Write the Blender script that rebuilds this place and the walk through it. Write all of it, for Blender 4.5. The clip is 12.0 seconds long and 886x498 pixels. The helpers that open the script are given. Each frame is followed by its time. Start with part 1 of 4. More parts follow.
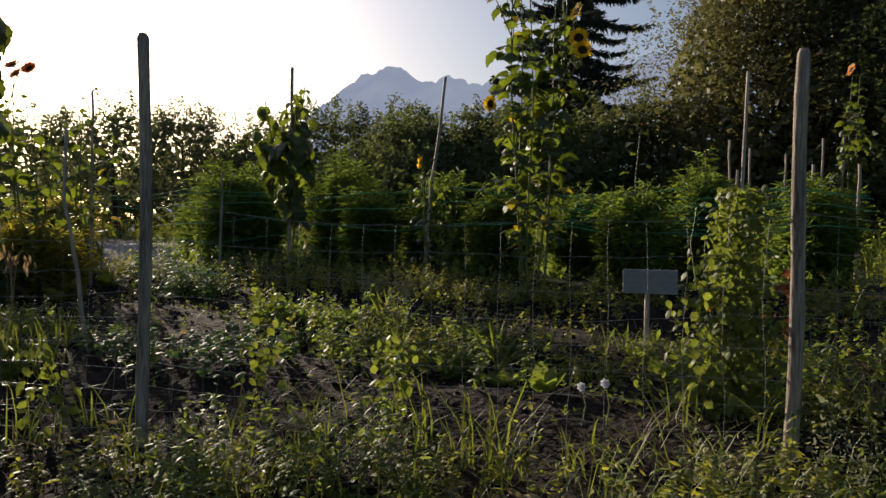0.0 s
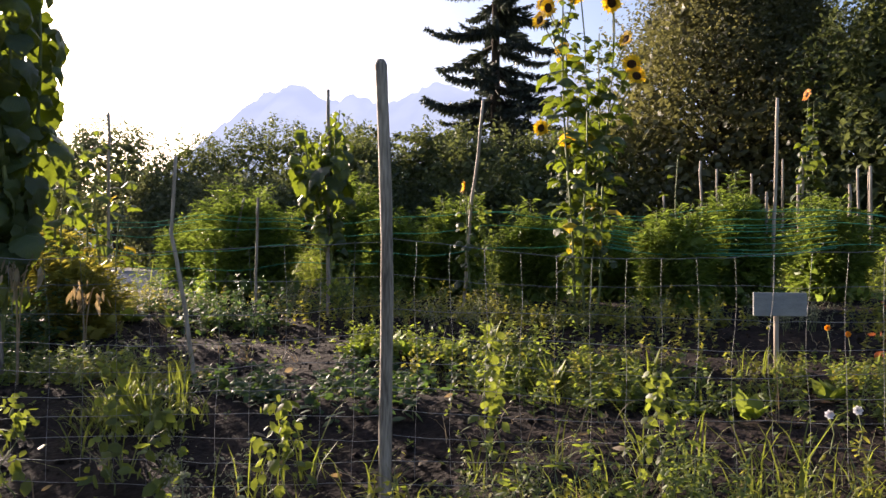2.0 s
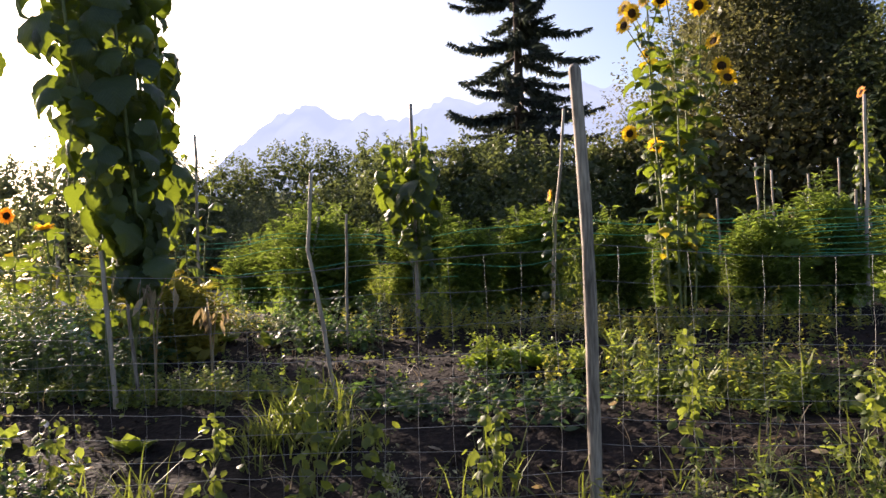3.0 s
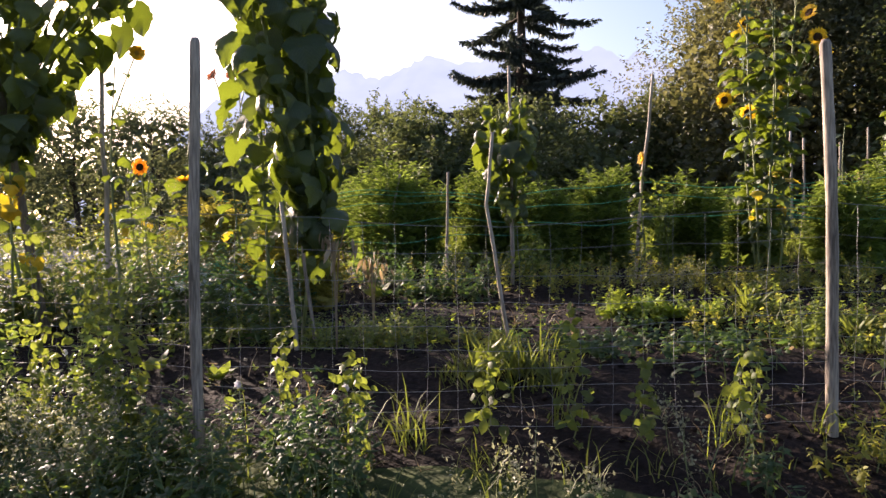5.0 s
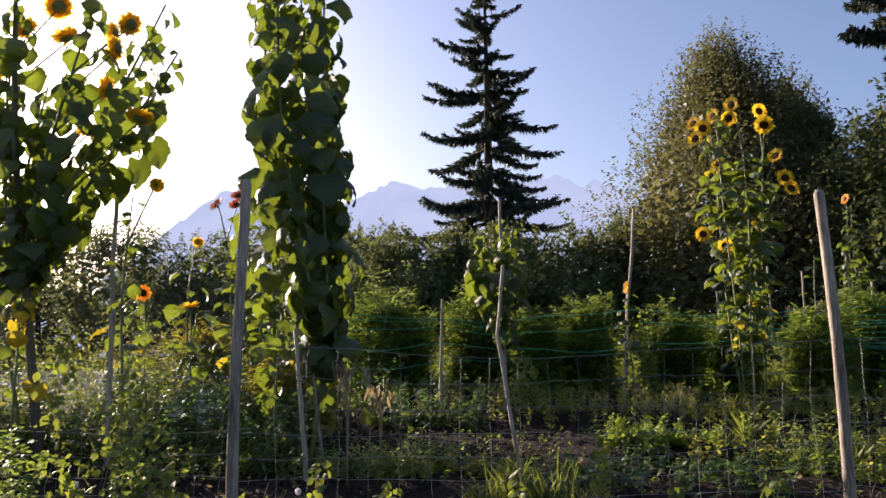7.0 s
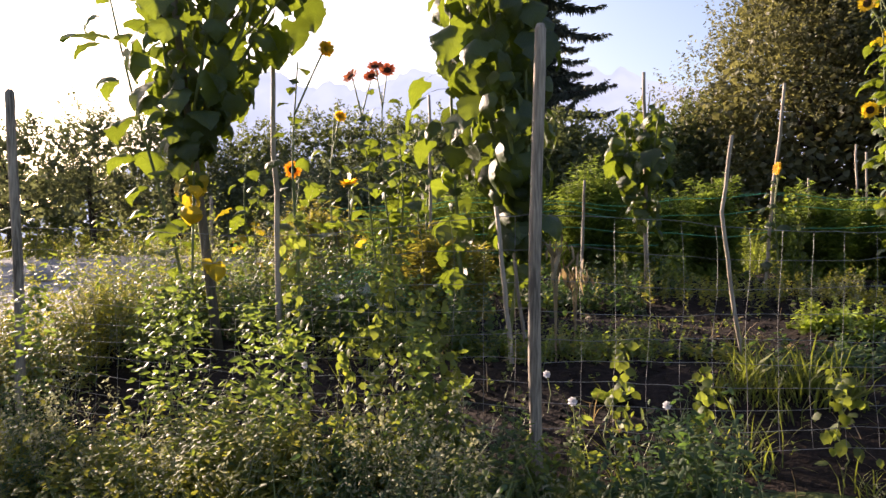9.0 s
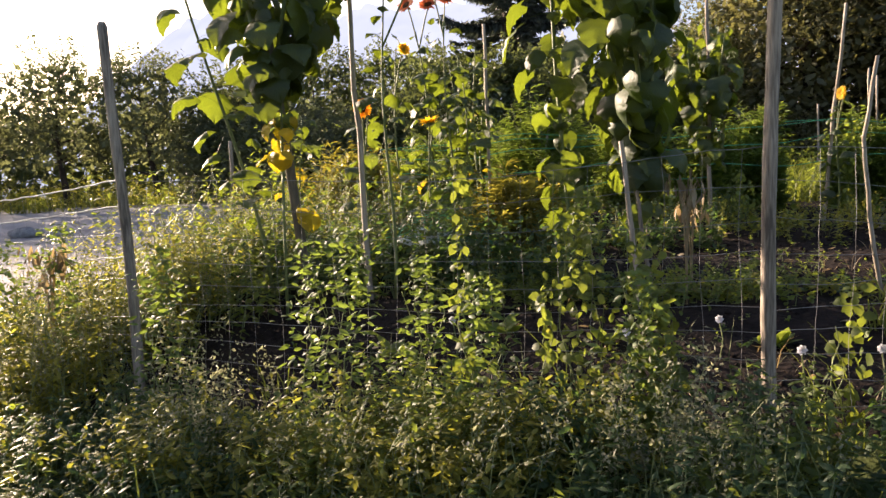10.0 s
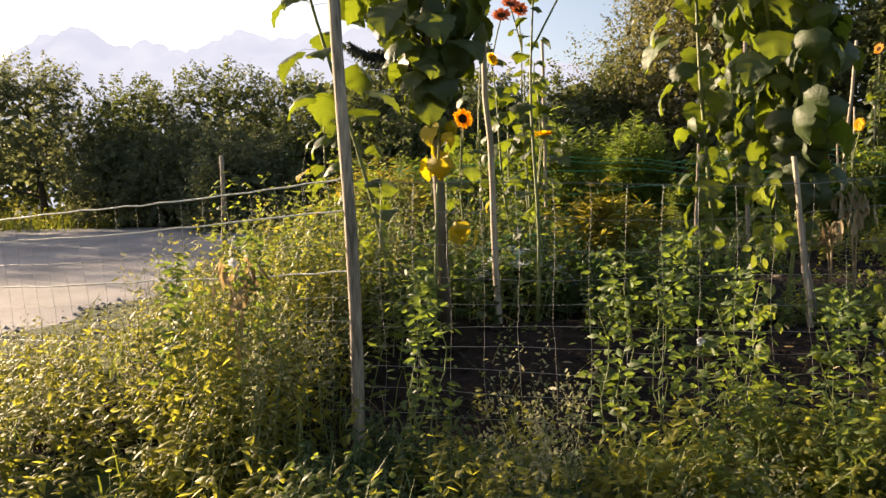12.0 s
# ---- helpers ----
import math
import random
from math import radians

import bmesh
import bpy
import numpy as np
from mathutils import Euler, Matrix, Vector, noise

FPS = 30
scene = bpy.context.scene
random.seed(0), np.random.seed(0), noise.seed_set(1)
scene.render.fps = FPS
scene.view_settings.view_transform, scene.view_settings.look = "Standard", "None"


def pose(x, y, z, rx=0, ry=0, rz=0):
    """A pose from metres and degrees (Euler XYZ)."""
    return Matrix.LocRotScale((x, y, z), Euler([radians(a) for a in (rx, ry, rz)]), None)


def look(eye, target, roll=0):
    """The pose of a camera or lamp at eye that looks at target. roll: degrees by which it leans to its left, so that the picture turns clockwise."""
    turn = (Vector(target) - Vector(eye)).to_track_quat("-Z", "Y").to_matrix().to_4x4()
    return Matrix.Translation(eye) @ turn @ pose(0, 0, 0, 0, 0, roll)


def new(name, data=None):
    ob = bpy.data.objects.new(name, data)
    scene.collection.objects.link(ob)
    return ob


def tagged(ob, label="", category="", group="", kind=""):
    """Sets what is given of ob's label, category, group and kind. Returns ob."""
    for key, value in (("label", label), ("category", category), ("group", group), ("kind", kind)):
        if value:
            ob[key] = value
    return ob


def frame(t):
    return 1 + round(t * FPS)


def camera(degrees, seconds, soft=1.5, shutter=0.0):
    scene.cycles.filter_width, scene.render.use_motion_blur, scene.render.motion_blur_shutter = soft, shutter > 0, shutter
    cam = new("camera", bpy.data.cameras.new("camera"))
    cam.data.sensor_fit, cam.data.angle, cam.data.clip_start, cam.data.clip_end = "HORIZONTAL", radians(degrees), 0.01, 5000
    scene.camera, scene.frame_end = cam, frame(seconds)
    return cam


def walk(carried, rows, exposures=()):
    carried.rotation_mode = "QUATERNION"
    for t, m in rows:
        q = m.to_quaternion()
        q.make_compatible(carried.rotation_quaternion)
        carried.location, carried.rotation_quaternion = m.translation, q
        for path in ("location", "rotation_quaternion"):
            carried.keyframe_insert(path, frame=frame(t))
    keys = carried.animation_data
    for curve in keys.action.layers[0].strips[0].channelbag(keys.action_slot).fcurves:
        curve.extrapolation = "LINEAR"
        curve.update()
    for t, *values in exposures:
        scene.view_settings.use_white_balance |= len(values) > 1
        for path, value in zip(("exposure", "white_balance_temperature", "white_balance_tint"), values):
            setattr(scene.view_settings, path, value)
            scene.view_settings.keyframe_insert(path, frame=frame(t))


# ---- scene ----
cam = camera(62.4, 12.0, soft=1.5)
PATH = [
    (0, (0.094, 0.276, 1.201), (-0.749, 2.09, 1.167), 1.2),
    (0.5, (-0.292, 0.147, 1.211), (-1.115, 1.97, 1.217), 1.3),
    (1, (-0.671, -0.066, 1.214), (-1.362, 1.811, 1.184), 0.1),
    (1.5, (-1.024, -0.144, 1.237), (-1.665, 1.749, 1.302), -0.9),
    (2, (-1.37, -0.183, 1.255), (-1.978, 1.723, 1.274), 0.1),
    (2.5, (-1.755, -0.322, 1.245), (-2.384, 1.576, 1.214), -1.7),
    (3, (-2.128, -0.398, 1.239), (-2.779, 1.493, 1.297), -1.9),
    (3.5, (-2.559, -0.509, 1.199), (-3.252, 1.367, 1.206), -0.1),
    (5.5, (-3.336, -1.296, 1.237), (-3.901, 0.623, 1.188), -1.6),
    (6, (-3.294, -1.373, 1.255), (-3.858, 0.539, 1.419), -2.4),
    (6.5, (-3.378, -1.438, 1.273), (-3.863, 0.476, 1.59), -1.1),
    (8.5, (-4.562, -1.36, 1.231), (-5.104, 0.565, 1.248), 0.2),
    (9, (-4.966, -1.352, 1.2), (-5.516, 0.571, 1.184), -0.3),
    (9.5, (-5.479, -1.276, 1.232), (-6.032, 0.645, 1.178), 0.5),
    (10, (-6.055, -1.262, 1.24), (-6.51, 0.677, 1.055), -2.3),
    (10.5, (-6.524, -1.19, 1.22), (-6.851, 0.782, 1.151), -1.3),
    (11, (-6.95, -1.2, 1.21), (-7.045, 0.797, 1.139), -1.8),
    (11.5, (-7.48, -1.165, 1.181), (-7.589, 0.831, 1.136), -1.7),
    (12, (-7.95, -1.11, 1.18), (-8.06, 0.885, 1.068), -1.4),
]
walk(cam, [(t, look(eye, target, roll)) for t, eye, target, roll in PATH],
     [(0, 0.4, 6500, 16), (0.3, 0.6, 6500, 16), (0.5, 1.15, 6500, 20), (0.7, 1.45, 6500, 22), (2.4, 1.65, 6500, 25), (3.7, 1.75, 6500, 26), (5.4, 1.8, 6500, 30), (6.5, 1.25, 6100, 26), (8.4, 1.8, 6800, 28), (9.5, 1.85, 6800, 27), (10.5, 1.9, 7300, 22), (12, 1.8, 7900, 20)])

# ---- light ----
SUN_AZ, SUN_EL = radians(58), radians(15.5)      # degrees left of +y, above the horizon
to_sun = Vector((-math.sin(SUN_AZ) * math.cos(SUN_EL), math.cos(SUN_AZ) * math.cos(SUN_EL), math.sin(SUN_EL)))
world = bpy.data.worlds.new("sky")
scene.world = world
world.use_nodes = True
wn = world.node_tree.nodes
sky = wn.new("ShaderNodeTexSky")
sky.sky_type, sky.sun_disc = "NISHITA", False
sky.sun_elevation, sky.sun_rotation = SUN_EL, -SUN_AZ
sky.air_density, sky.dust_density, sky.ozone_density = 1.0, 2.8, 2.2
wn["Background"].inputs["Strength"].default_value = 0.082
world.node_tree.links.new(sky.outputs["Color"], wn["Background"].inputs["Color"])
sun = new("sun", bpy.data.lights.new("sun", "SUN"))
sun.data.energy, sun.data.angle, sun.data.color = 5.0, radians(0.6), (1.0, 0.87, 0.66)
sun.matrix_world = look(to_sun * 50, (0, 0, 0))

rng = np.random.default_rng(7)


# ---- materials ----
def nodes_of(name):
    m = bpy.data.materials.new(name)
    m.use_nodes = True
    return m, m.node_tree.nodes, m.node_tree.links, m.node_tree.nodes["Principled BSDF"]


def ramp(nodes, stops):
    r = nodes.new("ShaderNodeValToRGB")
    e = r.color_ramp.elements
    while len(e) < len(stops):
        e.new(0.5)
    for el, (p, c) in zip(e, stops):
        el.position, el.color = p, (*c, 1)
    return r


def leaf_mat(name, dark, light, trans, amount=0.45, by="island", rough=0.55, vein=30.0, veined=False):
    """Leaf: mottled colour, some light let through."""
    m, n, l, b = nodes_of(name)
    if by == "island":
        src = n.new("ShaderNodeNewGeometry").outputs["Random Per Island"]
    else:
        src = n.new("ShaderNodeObjectInfo").outputs["Random"]
    tex = n.new("ShaderNodeTexNoise")
    tex.inputs["Scale"].default_value, tex.inputs["Detail"].default_value = vein, 4
    co = n.new("ShaderNodeTexCoord")
    l.new(co.outputs["Object"], tex.inputs["Vector"])
    mix = n.new("ShaderNodeMath")
    mix.operation = "MULTIPLY_ADD"
    mix.inputs[1].default_value = 0.6
    sc = n.new("ShaderNodeMath")
    sc.operation = "MULTIPLY"
    sc.inputs[1].default_value = 0.42
    l.new(tex.outputs["Fac"], sc.inputs[0])
    l.new(src, mix.inputs[0])
    l.new(sc.outputs[0], mix.inputs[2])
    r = ramp(n, [(0.1, dark), (0.85, light)])
    l.new(mix.outputs[0], r.inputs[0])
    l.new(r.outputs[0], b.inputs["Base Color"])
    b.inputs["Roughness"].default_value = rough
    b.inputs["Specular IOR Level"].default_value = 0.38 if veined else 0.3
    bump = n.new("ShaderNodeBump")
    bump.inputs["Strength"].default_value, bump.inputs["Distance"].default_value = 0.4, 0.01
    l.new(tex.outputs["Fac"], bump.inputs["Height"])
    l.new(bump.outputs[0], b.inputs["Normal"])
    if veined:
        sx = n.new("ShaderNodeSeparateXYZ")
        l.new(co.outputs["Object"], sx.inputs[0])
        ay, ph, sn, pw = (n.new("ShaderNodeMath") for _ in range(4))
        ay.operation, ph.operation, sn.operation, pw.operation = "ABSOLUTE", "MULTIPLY_ADD", "SINE", "POWER"
        l.new(sx.outputs["Y"], ay.inputs[0])
        l.new(ay.outputs[0], ph.inputs[0])
        ph.inputs[1].default_value = -1.1
        l.new(sx.outputs["X"], ph.inputs[2])
        k2 = n.new("ShaderNodeMath")
        k2.operation = "MULTIPLY"
        k2.inputs[1].default_value = 36.0
        l.new(ph.outputs[0], k2.inputs[0])
        l.new(k2.outputs[0], sn.inputs[0])
        l.new(sn.outputs[0], pw.inputs[0])
        pw.inputs[1].default_value = 8.0
        b2 = n.new("ShaderNodeBump")
        b2.inputs["Strength"].default_value, b2.inputs["Distance"].default_value, b2.invert = 0.1, 0.012, True
        l.new(pw.outputs[0], b2.inputs["Height"])
        l.new(bump.outputs[0], b2.inputs["Normal"])
        l.new(b2.outputs[0], b.inputs["Normal"])
        vm = n.new("ShaderNodeMix")
        vm.data_type, vm.blend_type = "RGBA", "MIX"
        l.new(r.outputs[0], vm.inputs[6])
        vm.inputs[7].default_value = (*[min(1, 2.0 * c + 0.02) for c in light], 1)
        fc = n.new("ShaderNodeMath")
        fc.operation = "MULTIPLY"
        fc.inputs[1].default_value = 0.16
        l.new(pw.outputs[0], fc.inputs[0])
        l.new(fc.outputs[0], vm.inputs[0])
        l.new(vm.outputs[2], b.inputs["Base Color"])
    t = n.new("ShaderNodeBsdfTranslucent")
    tr = ramp(n, [(0.1, tuple(0.6 * c for c in trans)), (0.85, trans)])
    l.new(mix.outputs[0], tr.inputs[0])
    l.new(tr.outputs[0], t.inputs["Color"])
    ms = n.new("ShaderNodeMixShader")
    ms.inputs[0].default_value = amount
    l.new(b.outputs[0], ms.inputs[1])
    l.new(t.outputs[0], ms.inputs[2])
    l.new(ms.outputs[0], n["Material Output"].inputs["Surface"])
    return m


def rough_mat(name, dark, light, scale=8.0, rough=0.85, stretch=(1, 1, 1), bump=0.5, metal=0.0, fine=90.0, dist=0.02):
    """Two scales of noise in the colour, fine relief."""
    m, n, l, b = nodes_of(name)
    co = n.new("ShaderNodeTexCoord")
    mp = n.new("ShaderNodeMapping")
    mp.inputs["Scale"].default_value = stretch
    l.new(co.outputs["Object"], mp.inputs["Vector"])
    a, f = n.new("ShaderNodeTexNoise"), n.new("ShaderNodeTexNoise")
    a.inputs["Scale"].default_value, a.inputs["Detail"].default_value = scale, 6
    f.inputs["Scale"].default_value, f.inputs["Detail"].default_value = fine, 3
    for t in (a, f):
        l.new(mp.outputs[0], t.inputs["Vector"])
    add = n.new("ShaderNodeMath")
    add.operation = "MULTIPLY_ADD"
    add.inputs[1].default_value = 0.45
    half = n.new("ShaderNodeMath")
    half.operation = "MULTIPLY"
    half.inputs[1].default_value = 0.55
    l.new(a.outputs["Fac"], half.inputs[0])
    l.new(f.outputs["Fac"], add.inputs[0])
    l.new(half.outputs[0], add.inputs[2])
    r = ramp(n, [(0.36, dark), (0.64, light)])
    l.new(add.outputs[0], r.inputs[0])
    l.new(r.outputs[0], b.inputs["Base Color"])
    b.inputs["Roughness"].default_value, b.inputs["Metallic"].default_value = rough, metal
    if rough > 0.88:
        b.inputs["Specular IOR Level"].default_value = 0.12
    bp = n.new("ShaderNodeBump")
    bp.inputs["Strength"].default_value, bp.inputs["Distance"].default_value = bump, dist
    l.new(add.outputs[0], bp.inputs["Height"])
    l.new(bp.outputs[0], b.inputs["Normal"])
    return m


M_SOIL = rough_mat("soil", (0.009, 0.006, 0.0045), (0.03, 0.02, 0.016), 3.0, 0.95, bump=1.0, fine=25, dist=0.05)
M_MEADOW = rough_mat("meadow", (0.025, 0.035, 0.012), (0.09, 0.11, 0.035), 0.9, 0.95, bump=1.0, fine=9, dist=0.1)
M_ROAD = rough_mat("gravel_road", (0.2, 0.192, 0.19), (0.36, 0.34, 0.33), 0.7, 0.9, bump=0.6, fine=45, dist=0.02)
M_POST = rough_mat("weathered_wood", (0.1, 0.078, 0.06), (0.44, 0.36, 0.28), 14.0, 0.85, (1, 1, 0.1), 1.0, fine=110, dist=0.008)
M_STAKE = rough_mat("pale_stake_wood", (0.22, 0.17, 0.12), (0.5, 0.42, 0.33), 10.0, 0.75, (1, 1, 0.1), 0.5, fine=60, dist=0.004)
M_BARK = rough_mat("bark", (0.02, 0.016, 0.012), (0.09, 0.07, 0.055), 6.0, 0.9, (1, 1, 0.3), 0.9, fine=30)
M_WIRE = rough_mat("galvanised_wire", (0.13, 0.13, 0.13), (0.3, 0.29, 0.28), 20.0, 0.5, metal=0.3, bump=0.1)
M_ROPE = rough_mat("pale_fence_cord", (0.5, 0.5, 0.48), (0.75, 0.74, 0.7), 30.0, 0.7, bump=0.3)
M_TWINE = rough_mat("green_twine", (0.03, 0.24, 0.12), (0.07, 0.42, 0.23), 20.0, 0.6, bump=0.1)
M_STEM = rough_mat("green_stem", (0.07, 0.1, 0.025), (0.2, 0.22, 0.07), 12.0, 0.6, (1, 1, 0.2), 0.3)
M_STALK = rough_mat("woody_stalk", (0.07, 0.058, 0.04), (0.19, 0.15, 0.1), 9.0, 0.75, (1, 1, 0.15), 0.6, fine=60, dist=0.005)
M_DRY = leaf_mat("dry_leaf", (0.13, 0.09, 0.05), (0.34, 0.27, 0.17), (0.5, 0.35, 0.15), 0.3)
M_SUNLEAF = leaf_mat("sunflower_leaf", (0.016, 0.03, 0.013), (0.06, 0.088, 0.034), (0.34, 0.44, 0.03), 0.27, "object", 0.52, 14, True)
M_YLEAF = leaf_mat("yellowed_leaf", (0.28, 0.2, 0.02), (0.46, 0.36, 0.03), (0.66, 0.5, 0.02), 0.45, "object", 0.55, 14, True)
M_WEED = leaf_mat("weed_leaf", (0.022, 0.042, 0.012), (0.13, 0.17, 0.045), (0.44, 0.54, 0.06), 0.38)
# Yellowish weed, brightened so the colour carries part of the low sunlight.
M_WEED_Y = leaf_mat("sunlit_yellowish_weed_leaf", (0.05, 0.06, 0.012), (0.24, 0.23, 0.045), (0.62, 0.6, 0.07), 0.42)
# Darker weed_leaf copy: shade over some clumps is put into the colour.
M_WEED_SHADED = leaf_mat("dark_shaded_weed_leaf", (0.02, 0.042, 0.016), (0.07, 0.11, 0.045), (0.16, 0.28, 0.05), 0.35)
M_LUSH = leaf_mat("lush_leaf", (0.05, 0.085, 0.012), (0.2, 0.26, 0.04), (0.46, 0.56, 0.05), 0.36)
M_PALE = leaf_mat("pale_seed_head", (0.12, 0.12, 0.06), (0.36, 0.34, 0.22), (0.4, 0.4, 0.2), 0.4)
M_VINE = leaf_mat("vine_leaf", (0.025, 0.042, 0.012), (0.12, 0.15, 0.035), (0.38, 0.45, 0.05), 0.36)
M_NETTLE = leaf_mat("nettle_leaf", (0.025, 0.05, 0.018), (0.11, 0.16, 0.05), (0.34, 0.46, 0.06), 0.34)
M_RED = leaf_mat("reddened_leaf", (0.1, 0.025, 0.012), (0.28, 0.09, 0.03), (0.4, 0.12, 0.04), 0.35)
M_GRASS = leaf_mat("grass_blade", (0.04, 0.056, 0.012), (0.14, 0.16, 0.04), (0.36, 0.42, 0.05), 0.36)
M_FERN = leaf_mat("feathery_leaf", (0.035, 0.07, 0.018), (0.17, 0.23, 0.05), (0.42, 0.56, 0.07), 0.34)
M_FERN_Y = leaf_mat("golden_feathery_leaf", (0.14, 0.12, 0.025), (0.32, 0.28, 0.06), (0.55, 0.48, 0.06), 0.4)
M_TREE = leaf_mat("tree_leaf", (0.03, 0.044, 0.022), (0.11, 0.135, 0.06), (0.22, 0.26, 0.07), 0.32)
# Pale willow leaf, lightened further to paint haze and light on left trees.
M_TREE2 = leaf_mat("hazy_lit_willow_leaf", (0.04, 0.05, 0.028), (0.15, 0.165, 0.09), (0.28, 0.31, 0.12), 0.38)
M_BIG = leaf_mat("beech_leaf", (0.05, 0.056, 0.03), (0.14, 0.142, 0.075), (0.27, 0.26, 0.08), 0.32)
M_NEEDLE = leaf_mat("spruce_needle", (0.03, 0.04, 0.032), (0.1, 0.115, 0.095), (0.08, 0.1, 0.06), 0.2)
M_PETAL = leaf_mat("yellow_petal", (0.75, 0.42, 0.01), (0.9, 0.62, 0.02), (0.95, 0.66, 0.03), 0.62)
M_PETAL_O = leaf_mat("orange_petal", (0.75, 0.22, 0.01), (0.9, 0.4, 0.02), (0.95, 0.4, 0.02), 0.5)
M_PETAL_R = leaf_mat("rust_red_petal", (0.42, 0.09, 0.03), (0.68, 0.22, 0.07), (0.75, 0.22, 0.07), 0.45)
M_PETAL_W = leaf_mat("white_petal", (0.65, 0.62, 0.65), (0.85, 0.82, 0.85), (0.8, 0.78, 0.8), 0.4)
M_DISC = rough_mat("seed_disc", (0.03, 0.012, 0.006), (0.12, 0.06, 0.02), 60.0, 0.9, bump=1.0)
M_SIGN = rough_mat("grey_board", (0.2, 0.2, 0.2), (0.34, 0.34, 0.33), 6.0, 0.7, (1, 1, 4), 0.4)
M_SHEET = rough_mat("pale_fleece", (0.4, 0.45, 0.5), (0.65, 0.7, 0.74), 5.0, 0.6, bump=0.8)
M_STONE = rough_mat("stone", (0.1, 0.1, 0.1), (0.3, 0.29, 0.28), 8.0, 0.85, bump=0.8)

# Haze and daylight on the ridge come from pale blue emission alone.
mm, mnod, mlin, mb = nodes_of("mountain_haze_glow")
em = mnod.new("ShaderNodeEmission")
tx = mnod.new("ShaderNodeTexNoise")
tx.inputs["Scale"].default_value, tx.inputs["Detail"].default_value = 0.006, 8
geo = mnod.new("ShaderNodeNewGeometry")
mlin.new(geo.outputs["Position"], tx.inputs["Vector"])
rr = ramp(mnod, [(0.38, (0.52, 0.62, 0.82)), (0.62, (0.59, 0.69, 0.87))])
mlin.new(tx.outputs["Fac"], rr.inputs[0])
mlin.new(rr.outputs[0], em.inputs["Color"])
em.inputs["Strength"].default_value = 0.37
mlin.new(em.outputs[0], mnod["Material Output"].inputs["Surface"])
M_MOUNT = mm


# ---- geometry helpers ----
class Buf:
    """Gathers vertices and faces of many small pieces for one mesh."""

    def __init__(self):
        self.v, self.f, self.n = [], [], 0

    def add(self, verts, faces):
        verts = np.asarray(verts, float).reshape(-1, 3)
        self.v.append(verts)
        self.f.append(np.asarray(faces, dtype=np.int64) + self.n)
        self.n += len(verts)

    def leaves(self, p, d, up, length, width, kind="oval"):
        """One leaf for each row of p: along d, its face towards up."""
        tv, tf = LEAF[kind]
        p, d, up = (np.asarray(a, float).reshape(-1, 3) for a in (p, d, up))
        k = len(p)
        if not k:
            return
        d = d / np.maximum(np.linalg.norm(d, axis=1, keepdims=True), 1e-6)
        s = np.cross(d, up)
        s /= np.maximum(np.linalg.norm(s, axis=1, keepdims=True), 1e-6)
        u = np.cross(s, d)
        length = np.broadcast_to(length, (k,))[:, None, None]
        width = np.broadcast_to(width, (k,))[:, None, None]
        v = p[:, None] + tv[None, :, :1] * length * d[:, None] + tv[None, :, 1:2] * width * s[:, None] + tv[None, :, 2:] * length * u[:, None]
        off = (np.arange(k) * len(tv))[:, None, None]
        for size in (3, 4):
            t = np.array([f for f in tf if len(f) == size])
            if len(t):
                self.f.append((t[None] + off).reshape(-1, size) + self.n)
        self.v.append(v.reshape(-1, 3))
        self.n += k * len(tv)

    def tube(self, pts, radii, sides=6, cap=True):
        pts = np.asarray(pts, float)
        radii = np.broadcast_to(radii, (len(pts),))
        a = np.arange(sides) * 2 * math.pi / sides
        rings = []
        for i in range(len(pts)):
            t = pts[min(i + 1, len(pts) - 1)] - pts[max(i - 1, 0)]
            t /= max(np.linalg.norm(t), 1e-9)
            ref = np.array((1.0, 0, 0)) if abs(t[0]) < 0.8 else np.array((0, 1.0, 0))
            x = np.cross(t, ref)
            x /= np.linalg.norm(x)
            y = np.cross(t, x)
            rings.append(pts[i] + radii[i] * (np.cos(a)[:, None] * x + np.sin(a)[:, None] * y))
        k = len(pts)
        verts = np.vstack(rings)
        j = np.arange(sides)
        jn = (j + 1) % sides
        quads = [np.stack((r * sides + j, r * sides + jn, (r + 1) * sides + jn, (r + 1) * sides + j), 1) for r in range(k - 1)]
        n0 = self.n
        self.add(verts, np.vstack(quads))
        if cap:
            c = np.array([pts[0], pts[-1]])
            self.v.append(c)
            ci = self.n
            self.n += 2
            self.f.append(np.stack((j + n0, np.full(sides, ci), jn + n0), 1))
            self.f.append(np.stack((j + n0 + (k - 1) * sides, jn + n0 + (k - 1) * sides, np.full(sides, ci + 1)), 1))

    def mesh(self, name, material, smooth=False):
        me = bpy.data.meshes.new(name)
        if not self.v:
            return me
        v = np.vstack(self.v)
        sizes = np.concatenate([np.full(len(f), f.shape[1]) for f in self.f])
        loops = np.concatenate([f.ravel() for f in self.f])
        me.vertices.add(len(v))
        me.vertices.foreach_set("co", v.astype(np.float32).ravel())
        me.loops.add(len(loops))
        me.loops.foreach_set("vertex_index", loops.astype(np.int32))
        me.polygons.add(len(sizes))
        starts = np.concatenate(([0], np.cumsum(sizes)[:-1]))
        me.polygons.foreach_set("loop_start", starts.astype(np.int32))
        me.polygons.foreach_set("loop_total", sizes.astype(np.int32))
        me.update(calc_edges=True)
        me.validate()
        if smooth:
            me.polygons.foreach_set("use_smooth", np.ones(len(sizes), dtype=bool))
        me.materials.append(material)
        return me


